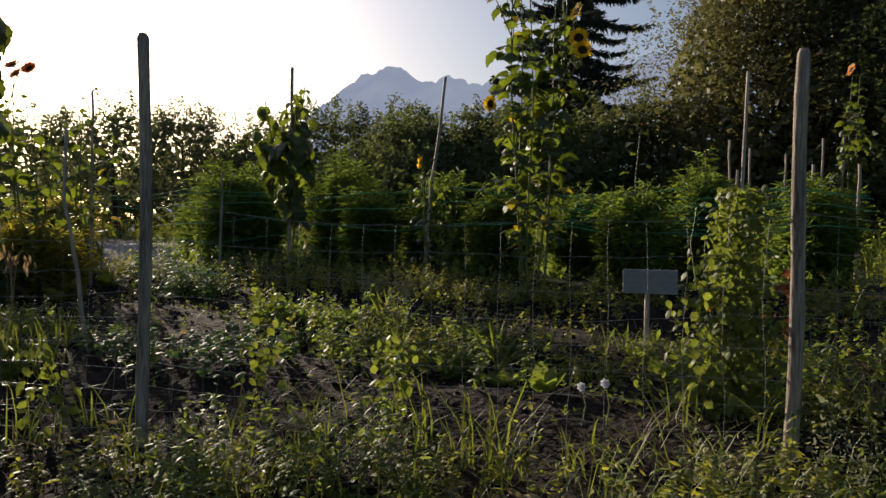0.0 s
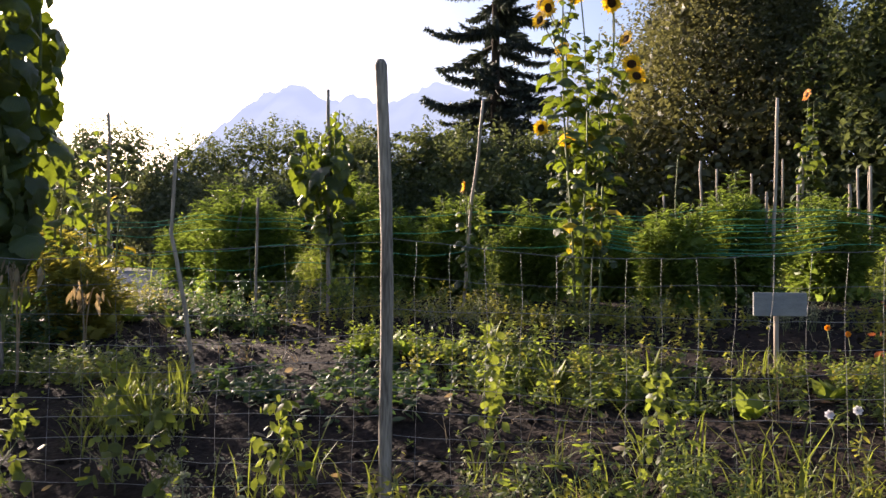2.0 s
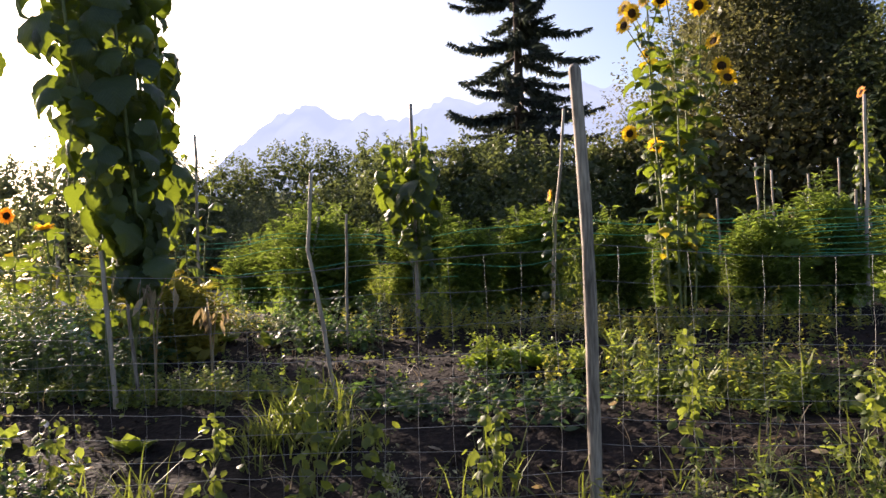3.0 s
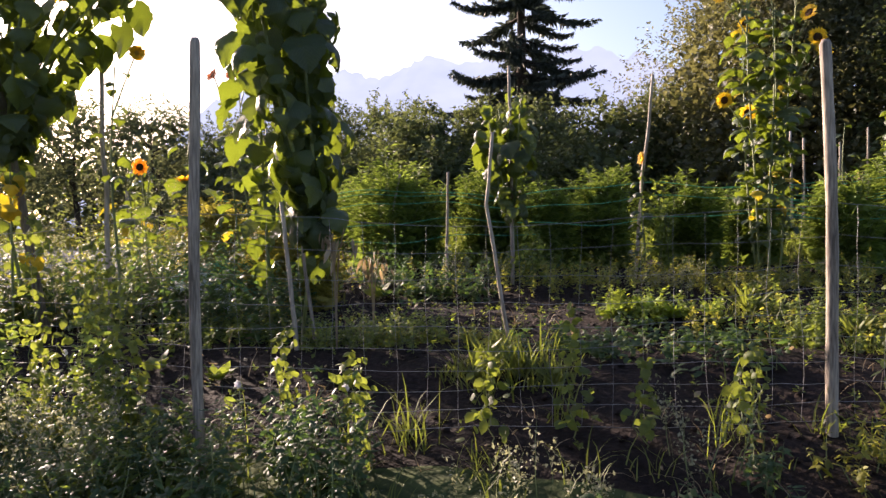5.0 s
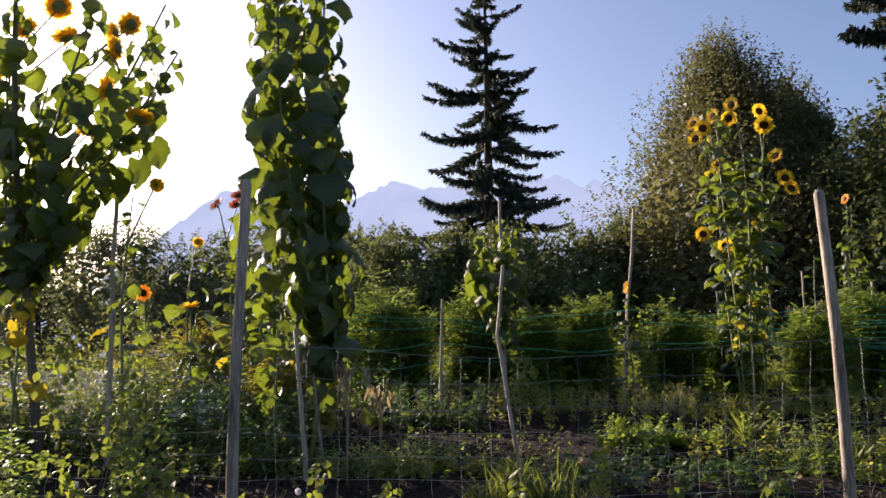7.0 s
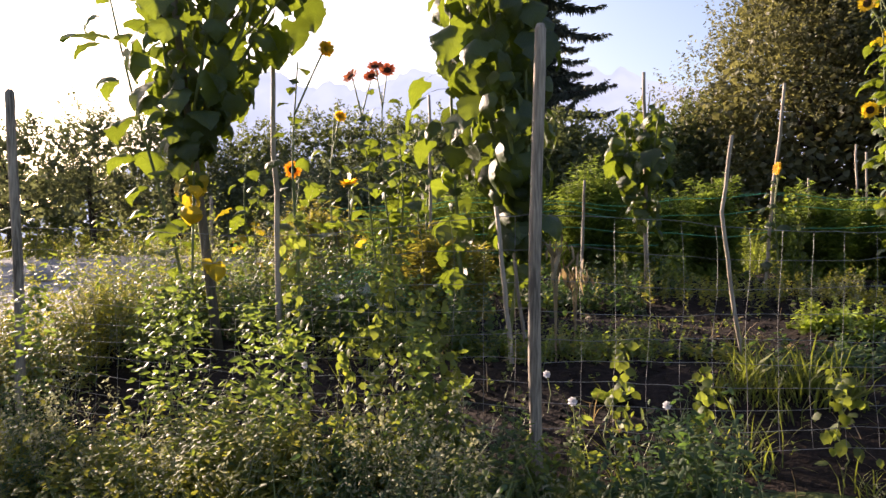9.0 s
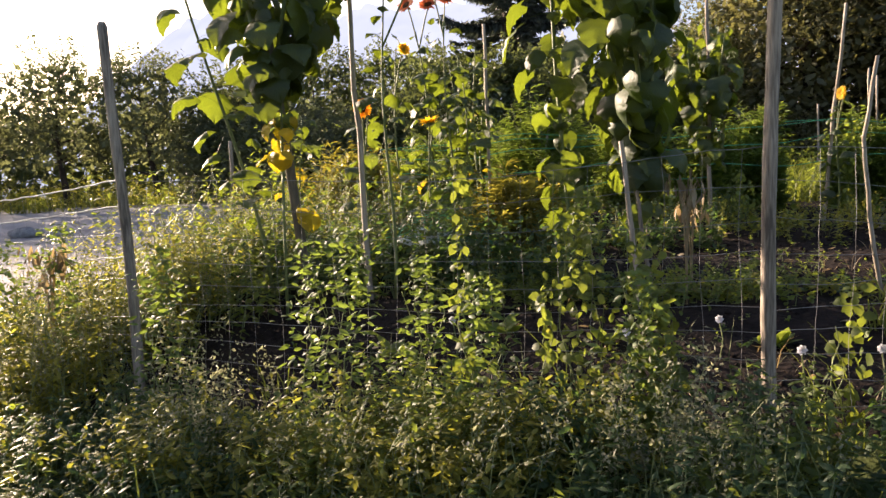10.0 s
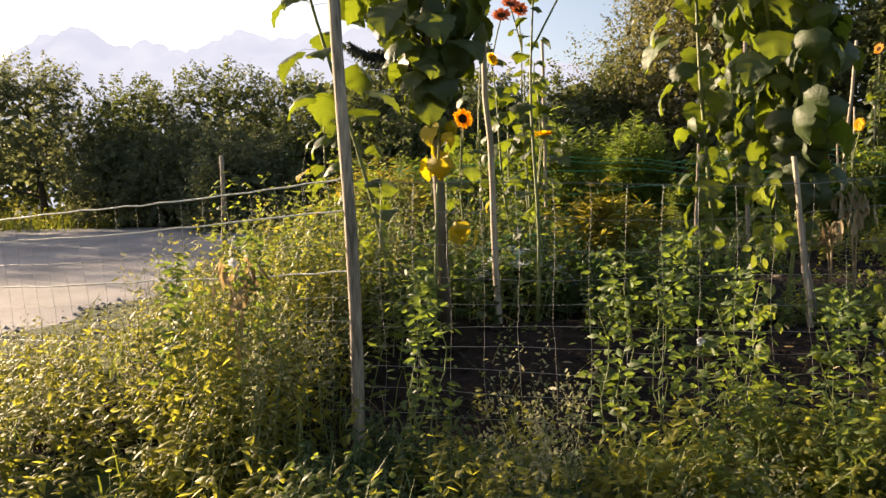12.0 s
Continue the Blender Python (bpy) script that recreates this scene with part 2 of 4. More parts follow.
LEAF = {
    "oval": (np.array([(0, 0, 0), (0.28, 0.42, -0.02), (0.62, 0.4, -0.07), (1, 0, -0.16), (0.62, -0.4, -0.07), (0.28, -0.42, -0.02), (0.3, 0, 0.05), (0.65, 0, 0.0)]),
             [(0, 6, 1), (1, 6, 7, 2), (2, 7, 3), (0, 5, 6), (5, 4, 7, 6), (4, 3, 7)]),
    "small": (np.array([(0, 0, 0), (0.5, 0.45, 0.08), (1, 0, -0.08), (0.5, -0.45, 0.08)]), [(0, 1, 2), (0, 2, 3)]),
    "blade": (np.array([(0, 0.5, 0), (0, -0.5, 0), (0.4, 0.42, 0.02), (0.4, -0.42, 0.02), (0.75, 0.28, -0.1), (0.75, -0.28, -0.1), (1, 0, -0.34)]),
              [(0, 1, 3, 2), (2, 3, 5, 4), (4, 5, 6)]),
    "needle": (np.array([(0, 0.5, 0), (0, -0.5, 0), (1, 0, -0.1)]), [(0, 1, 2)]),
    "petal": (np.array([(0, 0.3, 0), (0, -0.3, 0), (0.55, 0.5, 0.06), (0.55, -0.5, 0.06), (1, 0, 0.0)]), [(0, 1, 3, 2), (2, 3, 4)]),
}


def smooth_step(a, b, x):
    t = np.clip((np.asarray(x, float) - a) / (b - a), 0, 1)
    return t * t * (3 - 2 * t)


def ground_z(x, y):
    """Height of the ground: a garden rising from the fence, a flatter lot beside it."""
    x, y = np.asarray(x, float), np.asarray(y, float)
    garden = -0.08 + 0.46 * smooth_step(0.5, 4.0, y) + 0.063 * np.clip(y - 4.0, 0, 4.7) + 0.03 * np.clip(y - 8.7, 0, 30)
    lot = -0.08 + 0.14 * smooth_step(0.5, 2, y) + 0.033 * np.clip(y - 4, 0, 34)
    k = smooth_step(-9.3, -11.5, x)
    base = garden * (1 - k) + lot * k
    lump = 0.025 * np.sin(3.1 * x + 1.3 * np.sin(2.3 * y)) * np.sin(2.7 * y + 0.7 * np.sin(1.9 * x)) + 0.012 * np.sin(9.3 * x + 2 * y) * np.sin(8.1 * y - x)
    lump = lump * (1 - 0.85 * k)
    bed = smooth_step(2.6, 3.1, y) * smooth_step(9.0, 8.4, y) * (1 - k)
    lump = lump + bed * (0.03 * np.sin(y * 3.9 + 0.5 * np.sin(x * 0.8)) + 0.012 * np.sin(x * 17 + 3 * np.sin(y * 7)) * np.sin(y * 15 + 2 * np.sin(x * 5)))
    return base + lump * smooth_step(30, 14, np.hypot(x + 4, y - 5))


def thing(name, x, y, label, category, group="", z=None):
    ob = new(name)
    ob.location = (x, y, float(ground_z(x, y)) if z is None else z)
    return tagged(ob, label, category, group)


def part(name, me, parent, label="", m=None):
    ob = new(name, me)
    ob.parent = parent
    if m is not None:
        ob.matrix_basis = m
    if label:
        ob["label"] = label
    return ob


def rand_dirs(k, tilt_lo, tilt_hi):
    """Random headings, tilted by that many degrees above the level."""
    a, t = rng.uniform(0, 2 * math.pi, k), np.radians(rng.uniform(tilt_lo, tilt_hi, k))
    return np.stack((np.cos(a) * np.cos(t), np.sin(a) * np.cos(t), np.sin(t)), 1)


UP = np.array((0, 0, 1.0))


# ---- ground, road, mountains ----
def axis(lo, hi, step, far):
    near = np.arange(lo, hi + step / 2, step)
    out = [0.5]
    while out[-1] < far:
        out.append(out[-1] * 1.45 + 0.3)
    out = np.array(out)
    return np.concatenate((lo - out[::-1], near, hi + out))


gx, gy = axis(-14, 4, 0.09, 3500), axis(-3, 12, 0.09, 3500)
X, Y = np.meshgrid(gx, gy)
Z = ground_z(X, Y) - 0.00002 * np.clip(np.hypot(X, Y) - 60, 0, 1e9)
b = Buf()
ny, nx = X.shape
idx = np.arange(nx * ny).reshape(ny, nx)
b.add(np.stack((X, Y, Z), -1), np.stack((idx[:-1, :-1], idx[:-1, 1:], idx[1:, 1:], idx[1:, :-1]), -1).reshape(-1, 4))
gm = b.mesh("ground", M_SOIL, True)
gm.materials.append(M_MEADOW)
cent = np.zeros(len(gm.polygons) * 3, np.float32)
gm.polygons.foreach_get("center", cent)
cent = cent.reshape(-1, 3)
wild = (cent[:, 1] > 10.5) | (cent[:, 0] < -10.2) | (cent[:, 1] < 2.0) | (cent[:, 0] > 4)
gm.polygons.foreach_set("material_index", wild.astype(np.int32))
tagged(new("ground", gm), "rough garden soil and meadow ground", "ground", kind="structure")

b = Buf()
ry = np.linspace(4.6, 24.5, 60)
ru = np.linspace(0, 1, 70)
RY, RU = np.meshgrid(ry, ru, indexing="ij")
edge = -11.4 - 0.16 * (RY - 4.6) + 0.25 * np.sin(RY * 1.7) + 0.12 * np.sin(RY * 4.3)
RX = edge - RU ** 1.6 * 45
RYY = RY - 0.3 * np.sin(RX * 0.9) * np.clip((8 - RY) / 3.4, 0, 1)
RZ = ground_z(RX, RYY) + 0.03 - 0.06 * (1 - smooth_step(0.0, 0.09, RU)) - 0.06 * (1 - smooth_step(4.6, 6.6, RY))
idx = np.arange(RX.size).reshape(RX.shape)
b.add(np.stack((RX, RYY, RZ), -1), np.stack((idx[:-1, :-1], idx[1:, :-1], idx[1:, 1:], idx[:-1, 1:]), -1).reshape(-1, 4))
tagged(new("road", b.mesh("road", M_ROAD, True)), "pale grey gravel lot with bare worn patches", "road", kind="structure")


def mountain():
    """A ragged far ridge with a broad peak and lower shoulders."""
    bb = Buf()
    xs = np.linspace(-4200, 1500, 420)
    depth = np.linspace(0, 1, 14)
    top = np.interp(xs, (-4200, -2700, -2250, -1850, -1600, -1470, -1380, -1260, -1121, -1030, -824, -620, -330, 60, 700, 1500), (10, 30, 170, 410, 600, 655, 660, 580, 600, 560, 620, 590, 620, 520, 380, 300))
    top = np.convolve(np.pad(top, 2, mode="edge"), np.ones(5) / 5, "valid")
    rag = np.array([noise.fractal((x * 0.016, 3.1, 0), 0.8, 2.1, 6) for x in xs])
    top = top + 24 * rag * np.clip(top / 500, 0.2, 1)
    rows = []
    for q in depth:
        n2 = np.array([noise.fractal((x * 0.006, q * 4, 7), 0.9, 2.0, 5) for x in xs])
        rows.append(np.stack((xs, 2500 - 700 * (1 - q) + 60 * n2 * (1 - q), top * q ** 0.8 - 60 * (1 - q)), 1))
    V = np.array(rows)
    ii = np.arange(len(depth) * len(xs)).reshape(len(depth), len(xs))
    bb.add(V, np.stack((ii[:-1, :-1], ii[:-1, 1:], ii[1:, 1:], ii[1:, :-1]), -1).reshape(-1, 4))
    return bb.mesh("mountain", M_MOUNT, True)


tagged(new("backdrop", mountain()), "far mountain ridge, haze painted as a pale blue glow", "mountain", kind="structure")


# ---- trees ----
def broad_tree(name, x, y, height, radius, count, size, mat, label, low=0.1, shape="dome", clusters=60, peak=0.35, category="tree", heart=7, puff=0.16):
    t = thing(name, x, y, label, category)
    tr, cr = Buf(), Buf()
    hs = np.linspace(0, height * 0.85, 7)
    pts = np.stack((0.25 * np.sin(hs * 0.7 + x), 0.25 * np.cos(hs * 0.9 + y), hs - 0.15), 1)
    tr.tube(pts, np.linspace(height * 0.022 + 0.03, 0.02, 7), 8)
    k = clusters
    q = low + (1 - low) * rng.random(k) ** 0.85
    prof = np.sqrt(np.clip(1 - ((q - peak) / (1.02 - peak)) ** 2, 0.02, 1)) if shape == "dome" else np.clip((1 - q) ** 0.7 * (0.75 + 0.5 * np.minimum(q * 3, 1)), 0.05, 1)
    prof = np.where(q < peak, np.maximum(prof, 0.75 + 0.25 * q / max(peak, 0.05)), prof) if shape == "dome" else prof
    a = rng.uniform(0, 2 * math.pi, k)
    r = radius * prof * np.sqrt(rng.uniform(0.3, 1.0, k)) * rng.uniform(0.78, 1.12, k)
    cen = np.stack((r * np.cos(a), r * np.sin(a), q * height * rng.uniform(0.93, 1.03, k)), 1)
    for c in cen[::2]:
        z0 = max(0.1, c[2] - 0.4 * np.hypot(c[0], c[1]) - 0.3)
        s = np.array((np.interp(z0, hs, pts[:, 0]), np.interp(z0, hs, pts[:, 1]), z0))
        mid = (s + c) / 2 + np.array((0, 0, -0.08 * np.hypot(c[0], c[1])))
        tr.tube([s, mid, c], [0.012 * height * 0.4 + 0.01, 0.02, 0.008], 5, False)
    # dense heart of the crown
    n = count // heart
    qq = low + (0.93 - low) * rng.random(n)
    rr_ = radius * 0.78 * np.interp(qq, np.sort(q), np.maximum.accumulate(prof[np.argsort(q)][::-1])[::-1]) * np.sqrt(rng.random(n))
    aa = rng.uniform(0, 2 * math.pi, n)
    cr.leaves(np.stack((rr_ * np.cos(aa), rr_ * np.sin(aa), qq * height), 1), rand_dirs(n, -60, 40), rng.normal(0, 0.8, (n, 3)), size * 2.4, size * 1.8, "small")
    per = count // k
    sig = puff * radius + 0.1
    for c in cen:
        g = rng.normal(0, 1, (per, 3))
        g = g[np.linalg.norm(g, axis=1) < 1.9] * (sig, sig, sig * 0.8) * rng.uniform(0.65, 1.15)
        p = c + g
        # thin shoots that fray the outline
        out = c / (np.linalg.norm(c) + 1e-6) + (0, 0, 0.5)
        for _ in range(3):
            d0 = out + rng.normal(0, 0.35, 3)
            p = np.vstack((p, c + d0 / np.linalg.norm(d0) * np.linspace(sig, sig * rng.uniform(1.5, 2.3), 12)[:, None] + rng.normal(0, size * 0.25, (12, 3))))
        p = p[p[:, 2] > 0.1]
        d = rand_dirs(len(p), -60, 40)
        sz = size * rng.uniform(0.6, 1.35, len(p))
        cr.leaves(p, d, rng.normal(0, 0.6, (len(p), 3)) + UP, sz, sz * 0.6, "small")
    part("trunk", tr.mesh("trunk", M_BARK, True), t)
    part("crown", cr.mesh("crown", mat), t)
    return t


def spruce(name, x, y, height, radius, label, whorls=30, gap=1.0):
    t = thing(name, x, y, label, "tree")
    tr, cr = Buf(), Buf()
    tr.tube([(0, 0, -0.2), (0.05, 0.02, height * 0.5), (0, 0, height)], [height * 0.014 + 0.05, height * 0.009, 0.02], 8)
    for i in range(whorls):
        q = (i + rng.uniform(-0.2, 0.2)) / whorls
        z = height * (0.06 + 0.93 * q) + rng.uniform(-0.25, 0.25)
        reach = radius * (1 - q) ** 0.72 + 0.25
        for j in range(rng.integers(4, 6)):
            a = rng.uniform(0, 2 * math.pi)
            z += rng.uniform(-0.12, 0.12)
            L = reach * rng.uniform(0.5, 1.15)
            h = np.array((math.cos(a), math.sin(a), 0))
            u = np.linspace(0, 1, 7)
            sag = -0.4 * L * u ** 1.2 + 0.3 * L * u ** 3 + 0.42 * L * u * max(0, (q - 0.45) / 0.55)
            bp = h * (u * L)[:, None] + np.stack((u * 0, u * 0, z + sag), 1)
            tr.tube(bp, np.linspace(0.045 + 0.015 * L, 0.008, 7), 4, False)
            k = int(170 * gap + 210 * L * gap)
            w = rng.uniform(0.12, 1, k)
            p = np.stack([np.interp(w, u, bp[:, c]) for c in range(3)], 1)
            side = np.cross(h, UP) * rng.choice((-1, 1), k)[:, None]
            d = h * rng.uniform(0.2, 0.9, (k, 1)) + side * rng.uniform(0.1, 0.9, (k, 1)) + UP * rng.uniform(-1.5, 0.3, (k, 1))
            ln = (0.2 + 0.17 * L * (1.1 - w) * 0.6) * rng.uniform(0.6, 1.5, k)
            cr.leaves(p, d, rng.normal(0, 1, (k, 3)) + UP, ln * 1.0, ln * 0.2 + 0.03, "small")
    part("trunk", tr.mesh("trunk", M_BARK, True), t)
    part("crown", cr.mesh("crown", M_NEEDLE), t)
    return t


spruce("spruce_tree", -12.1, 44, 27.5, 7.2, "tall dark spruce with drooping layered branches", 32, 0.34)
spruce("spruce_tree", 6.3, 22.5, 22, 4.0, "tall dark spruce at the edge of the wood", 34, 0.9)
spruce("spruce_tree", 10.5, 17, 20, 4.2, "tall dark spruce at the edge of the wood", 30, 0.7)
broad_tree("beech_tree", -0.3, 23.8, 10.0, 5.2, 72000, 0.115, M_BIG, "tall broad tree with dense olive brown leaves", 0.02, "cone", 260, puff=0.1)
broad_tree("beech_tree", 2.3, 25.5, 9.0, 4.0, 46000, 0.115, M_BIG, "broad tree with dense dark olive leaves", 0.02, "cone", 190, puff=0.1)
broad_tree("beech_tree", 4.0, 19.5, 6.5, 2.6, 14000, 0.17, M_TREE, "dark leafy tree in the shade of the wood", 0.02, "dome", 90)
BUSH = "dense dark green bush at the garden's far edge"
for bx, by, bh, br, mat in ((-4.6, 23, 4.7, 2.2, M_TREE), (-7.2, 22.5, 4.3, 2.2, M_TREE), (-9.2, 24, 4.7, 2.1, M_TREE), (-11.4, 22.5, 5.0, 2.0, M_TREE), (-13.6, 23, 4.3, 2.1, M_TREE), (-16.2, 23.5, 4.0, 2.0, M_TREE2), (-18.6, 25, 4.5, 2.1, M_TREE2), (-2.2, 26, 5.8, 2.4, M_TREE), (-21.2, 25.5, 4.5, 2.2, M_TREE2), (-10.2, 20.5, 3.0, 1.7, M_TREE), (-5.8, 20.5, 2.9, 1.8, M_TREE), (-15, 20.8, 2.8, 1.7, M_TREE2)):
    broad_tree("bush", bx, by, bh * (0.87 if bx > -12 else 0.74), br, 8500, 0.15, mat, BUSH, 0.02, "dome", 70, 0.3, "bush")
for bx, by, bh, br, mat in ((-15.0, 29, 5.2, 2.6, M_TREE), (-18.2, 28, 5.8, 2.5, M_TREE), (-21.4, 27, 5.6, 2.5, M_TREE), (-24.6, 25.5, 5.3, 2.4, M_TREE2), (-27.8, 24.5, 5.7, 2.4, M_TREE2), (-31, 23, 6.0, 2.6, M_TREE2), (-34.5, 21.5, 5.8, 2.6, M_TREE2), (-38, 20, 6.4, 2.7, M_TREE2), (-41.5, 18, 6.6, 2.8, M_TREE2), (-45, 15.5, 7.0, 3.0, M_TREE2)):
    broad_tree("roadside_tree", bx, by, bh * rng.uniform(0.9, 1.16), br, 7000, 0.15, mat, "leafy roadside tree in a dense row", 0.3, "dome", 55, 0.55, heart=11, puff=0.14)
for bx, by, bh, br in ((-17.0, 41, 4.2, 3.2), (-22, 40, 4.4, 3.4), (-27, 39, 4.2, 3.4), (-32, 37, 4.4, 3.4), (-37, 35, 4.4, 3.4), (-42, 33, 4.6, 3.6), (-48, 30, 4.6, 3.6), (-54, 26, 5.0, 3.8)):
    broad_tree("bush", bx, by, bh, br, 2500, 0.32, M_TREE, "dense bush beyond the roadside meadow", 0.0, "dome", 40, 0.3, "bush")


# ---- fence ----
FENCE = [(2.9, 4.05), (0.155, 3.42), (-2.58, 2.74), (-5.44, 1.83), (-8.56, 2.07), (-11.4, 3.4)]
TOPS = [1.98, 1.93, 2.08, 2.13, 2.09, 1.75]
FX, FY = np.array([p[0] for p in FENCE][::-1]), np.array([p[1] for p in FENCE][::-1])


def fence_y(x):
    return np.interp(x, FX, FY)


def fence_post(x, y, top, lean=(0, 0), bend=0.01, r=0.027):
    t = thing("fence_post", x, y, "weathered grey round wooden fence post", "post", "fence posts")
    z0 = t.location.z
    h = top - z0
    bb = Buf()
    u = np.linspace(-0.25 / h, 1, 12)
    wob = bend * np.sin(u * 5 + x * 3)
    pts = np.stack((lean[0] * u + wob, lean[1] * u + wob * 0.4, u * h), 1)
    rad = r * (1.08 - 0.12 * np.clip(u, 0, 1)) * (1 + 0.05 * np.sin(u * 23 + x))
    pts = np.vstack((pts, pts[-1] + (0, 0, 0.022)))
    rad = np.append(rad, r * 0.62)
    bb.tube(pts, rad, 10)
    part("shaft", bb.mesh("shaft", M_POST, True), t)
    return t


LEANS = [(0, 0), (0.02, 0), (-0.03, 0.0), (0.02, 0.0), (-0.045, 0.0), (0, 0)]
for (x, y), top, ln in zip(FENCE, TOPS, LEANS):
    fence_post(x - ln[0], y - ln[1], top, ln)
fence_post(-11.3, 8.2, 1.9, (0, 0))

ROWS_H = (0.06, 0.16, 0.26, 0.36, 0.46, 0.57, 0.69, 0.82, 0.96, 1.1)
SPAN_LOW = [0.24, 0.22, 0.22, 0.22, 0.22, 0.05]


def wire_fence(i):
    (x0, y0), (x1, y1) = FENCE[i], FENCE[i + 1]
    length = math.hypot(x1 - x0, y1 - y0)
    t = thing("wire_fence", (x0 + x1) / 2, (y0 + y1) / 2, "galvanised wire stock netting between wooden posts", "fence", "fence bays")
    o = np.array(t.location)
    e = np.array(((x1 - x0) / length, (y1 - y0) / length, 0))
    nrm = np.array((-e[1], e[0], 0))

    def at(s, hgt):
        s = np.asarray(s, float)
        zz = SPAN_LOW[i] + (SPAN_LOW[i + 1] - SPAN_LOW[i]) * s / length + hgt - (0.012 if i == 4 else 0.05) * np.sin(np.pi * s / length) * (0.3 + hgt) + (0.004 if i == 4 else 0.012) * np.sin(s * 3.3 + hgt * 9 + i)
        off = 0.03 * np.sin(s * 2.1 + i) + 0.02 * np.sin(hgt * 6 + s) - 0.03
        return np.array((x0, y0, 0)) + e * s[..., None] + nrm * off[..., None] + UP * zz[..., None] - o

    for hgt in ROWS_H:
        bb = Buf()
        s = np.linspace(0.0, length, 28)
        p = at(s, hgt)
        p[:, 2] += rng.normal(0, 0.003, len(s))
        cord = i == 4 and hgt in (0.69, 0.96, 1.1)
        bb.tube(p, 0.0042 if cord else 0.0013 if hgt < 1.05 else 0.0017, 5, False)
        part("strand", bb.mesh("strand", M_ROPE if cord else M_WIRE), t)
    for s0 in np.arange(0.12, length - 0.05, 0.15):
        bb = Buf()
        hh = np.linspace(ROWS_H[0], ROWS_H[-1], 14)
        s = s0 + 0.006 * np.sin(hh * 9 + s0 * 7) + rng.normal(0, 0.0015, 14)
        p = np.array([at(np.array(a), c) for a, c in zip(s, hh)])
        bb.tube(p, 0.0009, 4, False)
        part("stay", bb.mesh("stay", M_WIRE), t)


for i in range(len(FENCE) - 1):
    wire_fence(i)


# ---- stakes and small built things ----
def stake(pts, r, label, name="stake", mat=M_STAKE, sides=7):
    x, y = pts[0][0], pts[0][1]
    t = thing(name, x, y, label, "stake", "garden stakes")
    o = np.array(t.location)
    p = np.array(pts, float) - o
    p[0, 2] = -0.2
    u = np.linspace(0, 1, 10)
    c = np.linspace(0, 1, len(p))
    q = np.stack([np.interp(u, c, p[:, k]) for k in range(3)], 1)
    q[1:-1, :2] += rng.normal(0, r * 0.25, (8, 2))
    bb = Buf()
    bb.tube(q, r * np.linspace(1.1, 0.85, 10) * rng.uniform(0.94, 1.06, 10), sides)
    part("pole", bb.mesh("pole", mat, True), t)
    return t


stake([(-5.03, 7.12, 0.5), (-5.05, 7.15, 3.1)], 0.022, "brown wooden stake carrying a tall leafy plant", mat=M_POST)
stake([(-3.72, 7.9, 0.6), (-3.62, 7.9, 1.7), (-3.48, 7.94, 3.04)], 0.021, "pale rough wooden stake, slightly leaning")
stake([(-0.36, 8.72, 0.6), (-0.29, 8.74, 3.03)], 0.02, "pale straight wooden stake in the vegetable bed")
stake([(-0.42, 8.9, 0.6), (-0.38, 8.95, 2.0)], 0.018, "short pale wooden stake beside a tall one")
stake([(-4.36, 3.92, 0.3), (-4.46, 3.9, 0.9), (-4.52, 3.84, 1.4), (-4.46, 3.8, 1.9)], 0.014, "thin bent peeled branch used as a stake")
stake([(-7.84, 3.94, 0.4), (-7.93, 4.0, 2.8)], 0.022, "pale sawn slat stake among sunflowers")
stake([(-5.87, 3.6, 0.4), (-6.0, 3.6, 1.45)], 0.018, "pale leaning stake at a sunflower clump's foot")
stake([(-5.78, 3.72, 0.4), (-5.95, 3.74, 1.5)], 0.014, "thin brownish leaning stake at a sunflower clump's foot", mat=M_POST)
stake([(-7.3, 6.35, 0.5), (-7.32, 6.35, 2.83)], 0.018, "thin wooden stake behind red sunflowers")
stake([(-7.1, 8.1, 0.7), (-6.8, 8.2, 2.0)], 0.02, "pale leaning stake beside a feathery bush")
stake([(-5.72, 6.75, 0.5), (-5.67, 6.73, 1.88)], 0.016, "short thin grey stake", mat=M_POST)
for px, py, pz in ((-0.87, 15.6, 3.2), (-0.55, 16.2, 3.1), (0.1, 16.0, 2.95), (0.76, 16.6, 3.3), (1.1, 16.4, 3.4), (1.9, 15.2, 2.9), (2.4, 16.8, 3.0), (-1.6, 16.5, 2.6), (0.5, 12.6, 2.4), (1.0, 11.6, 2.3), (1.6, 13.0, 2.7)):
    stake([(px, py, 1.0), (px + rng.uniform(-0.06, 0.06), py, pz)], 0.025, "thin pale stake among far vegetable rows")
stake([(1.05, 6.4, 0.4), (1.3, 6.5, 1.5)], 0.018, "rough grey branch stake leaning", mat=M_POST)

sg = thing("plot_sign", -0.72, 5.28, "small grey wooden board on a short stake", "sign")
zs = sg.location.z
bb = Buf()
bb.tube([(0, 0, -0.15), (0, 0, 0.98 - zs)], 0.018, 6)
part("stake", bb.mesh("stake", M_STAKE), sg)
bm = bmesh.new()
bmesh.ops.create_cube(bm, size=1.0, matrix=Matrix.Translation((0.02, -0.03, 0.93 - zs)) @ Matrix.Rotation(radians(12), 4, "Z") @ Matrix.Diagonal((0.35, 0.022, 0.16, 1)))
bmesh.ops.bevel(bm, geom=bm.edges[:], offset=0.004, segments=1, affect="EDGES")
me = bpy.data.meshes.new("board")
bm.to_mesh(me)
bm.free()
me.materials.append(M_SIGN)
part("board", me, sg, "weathered grey board")

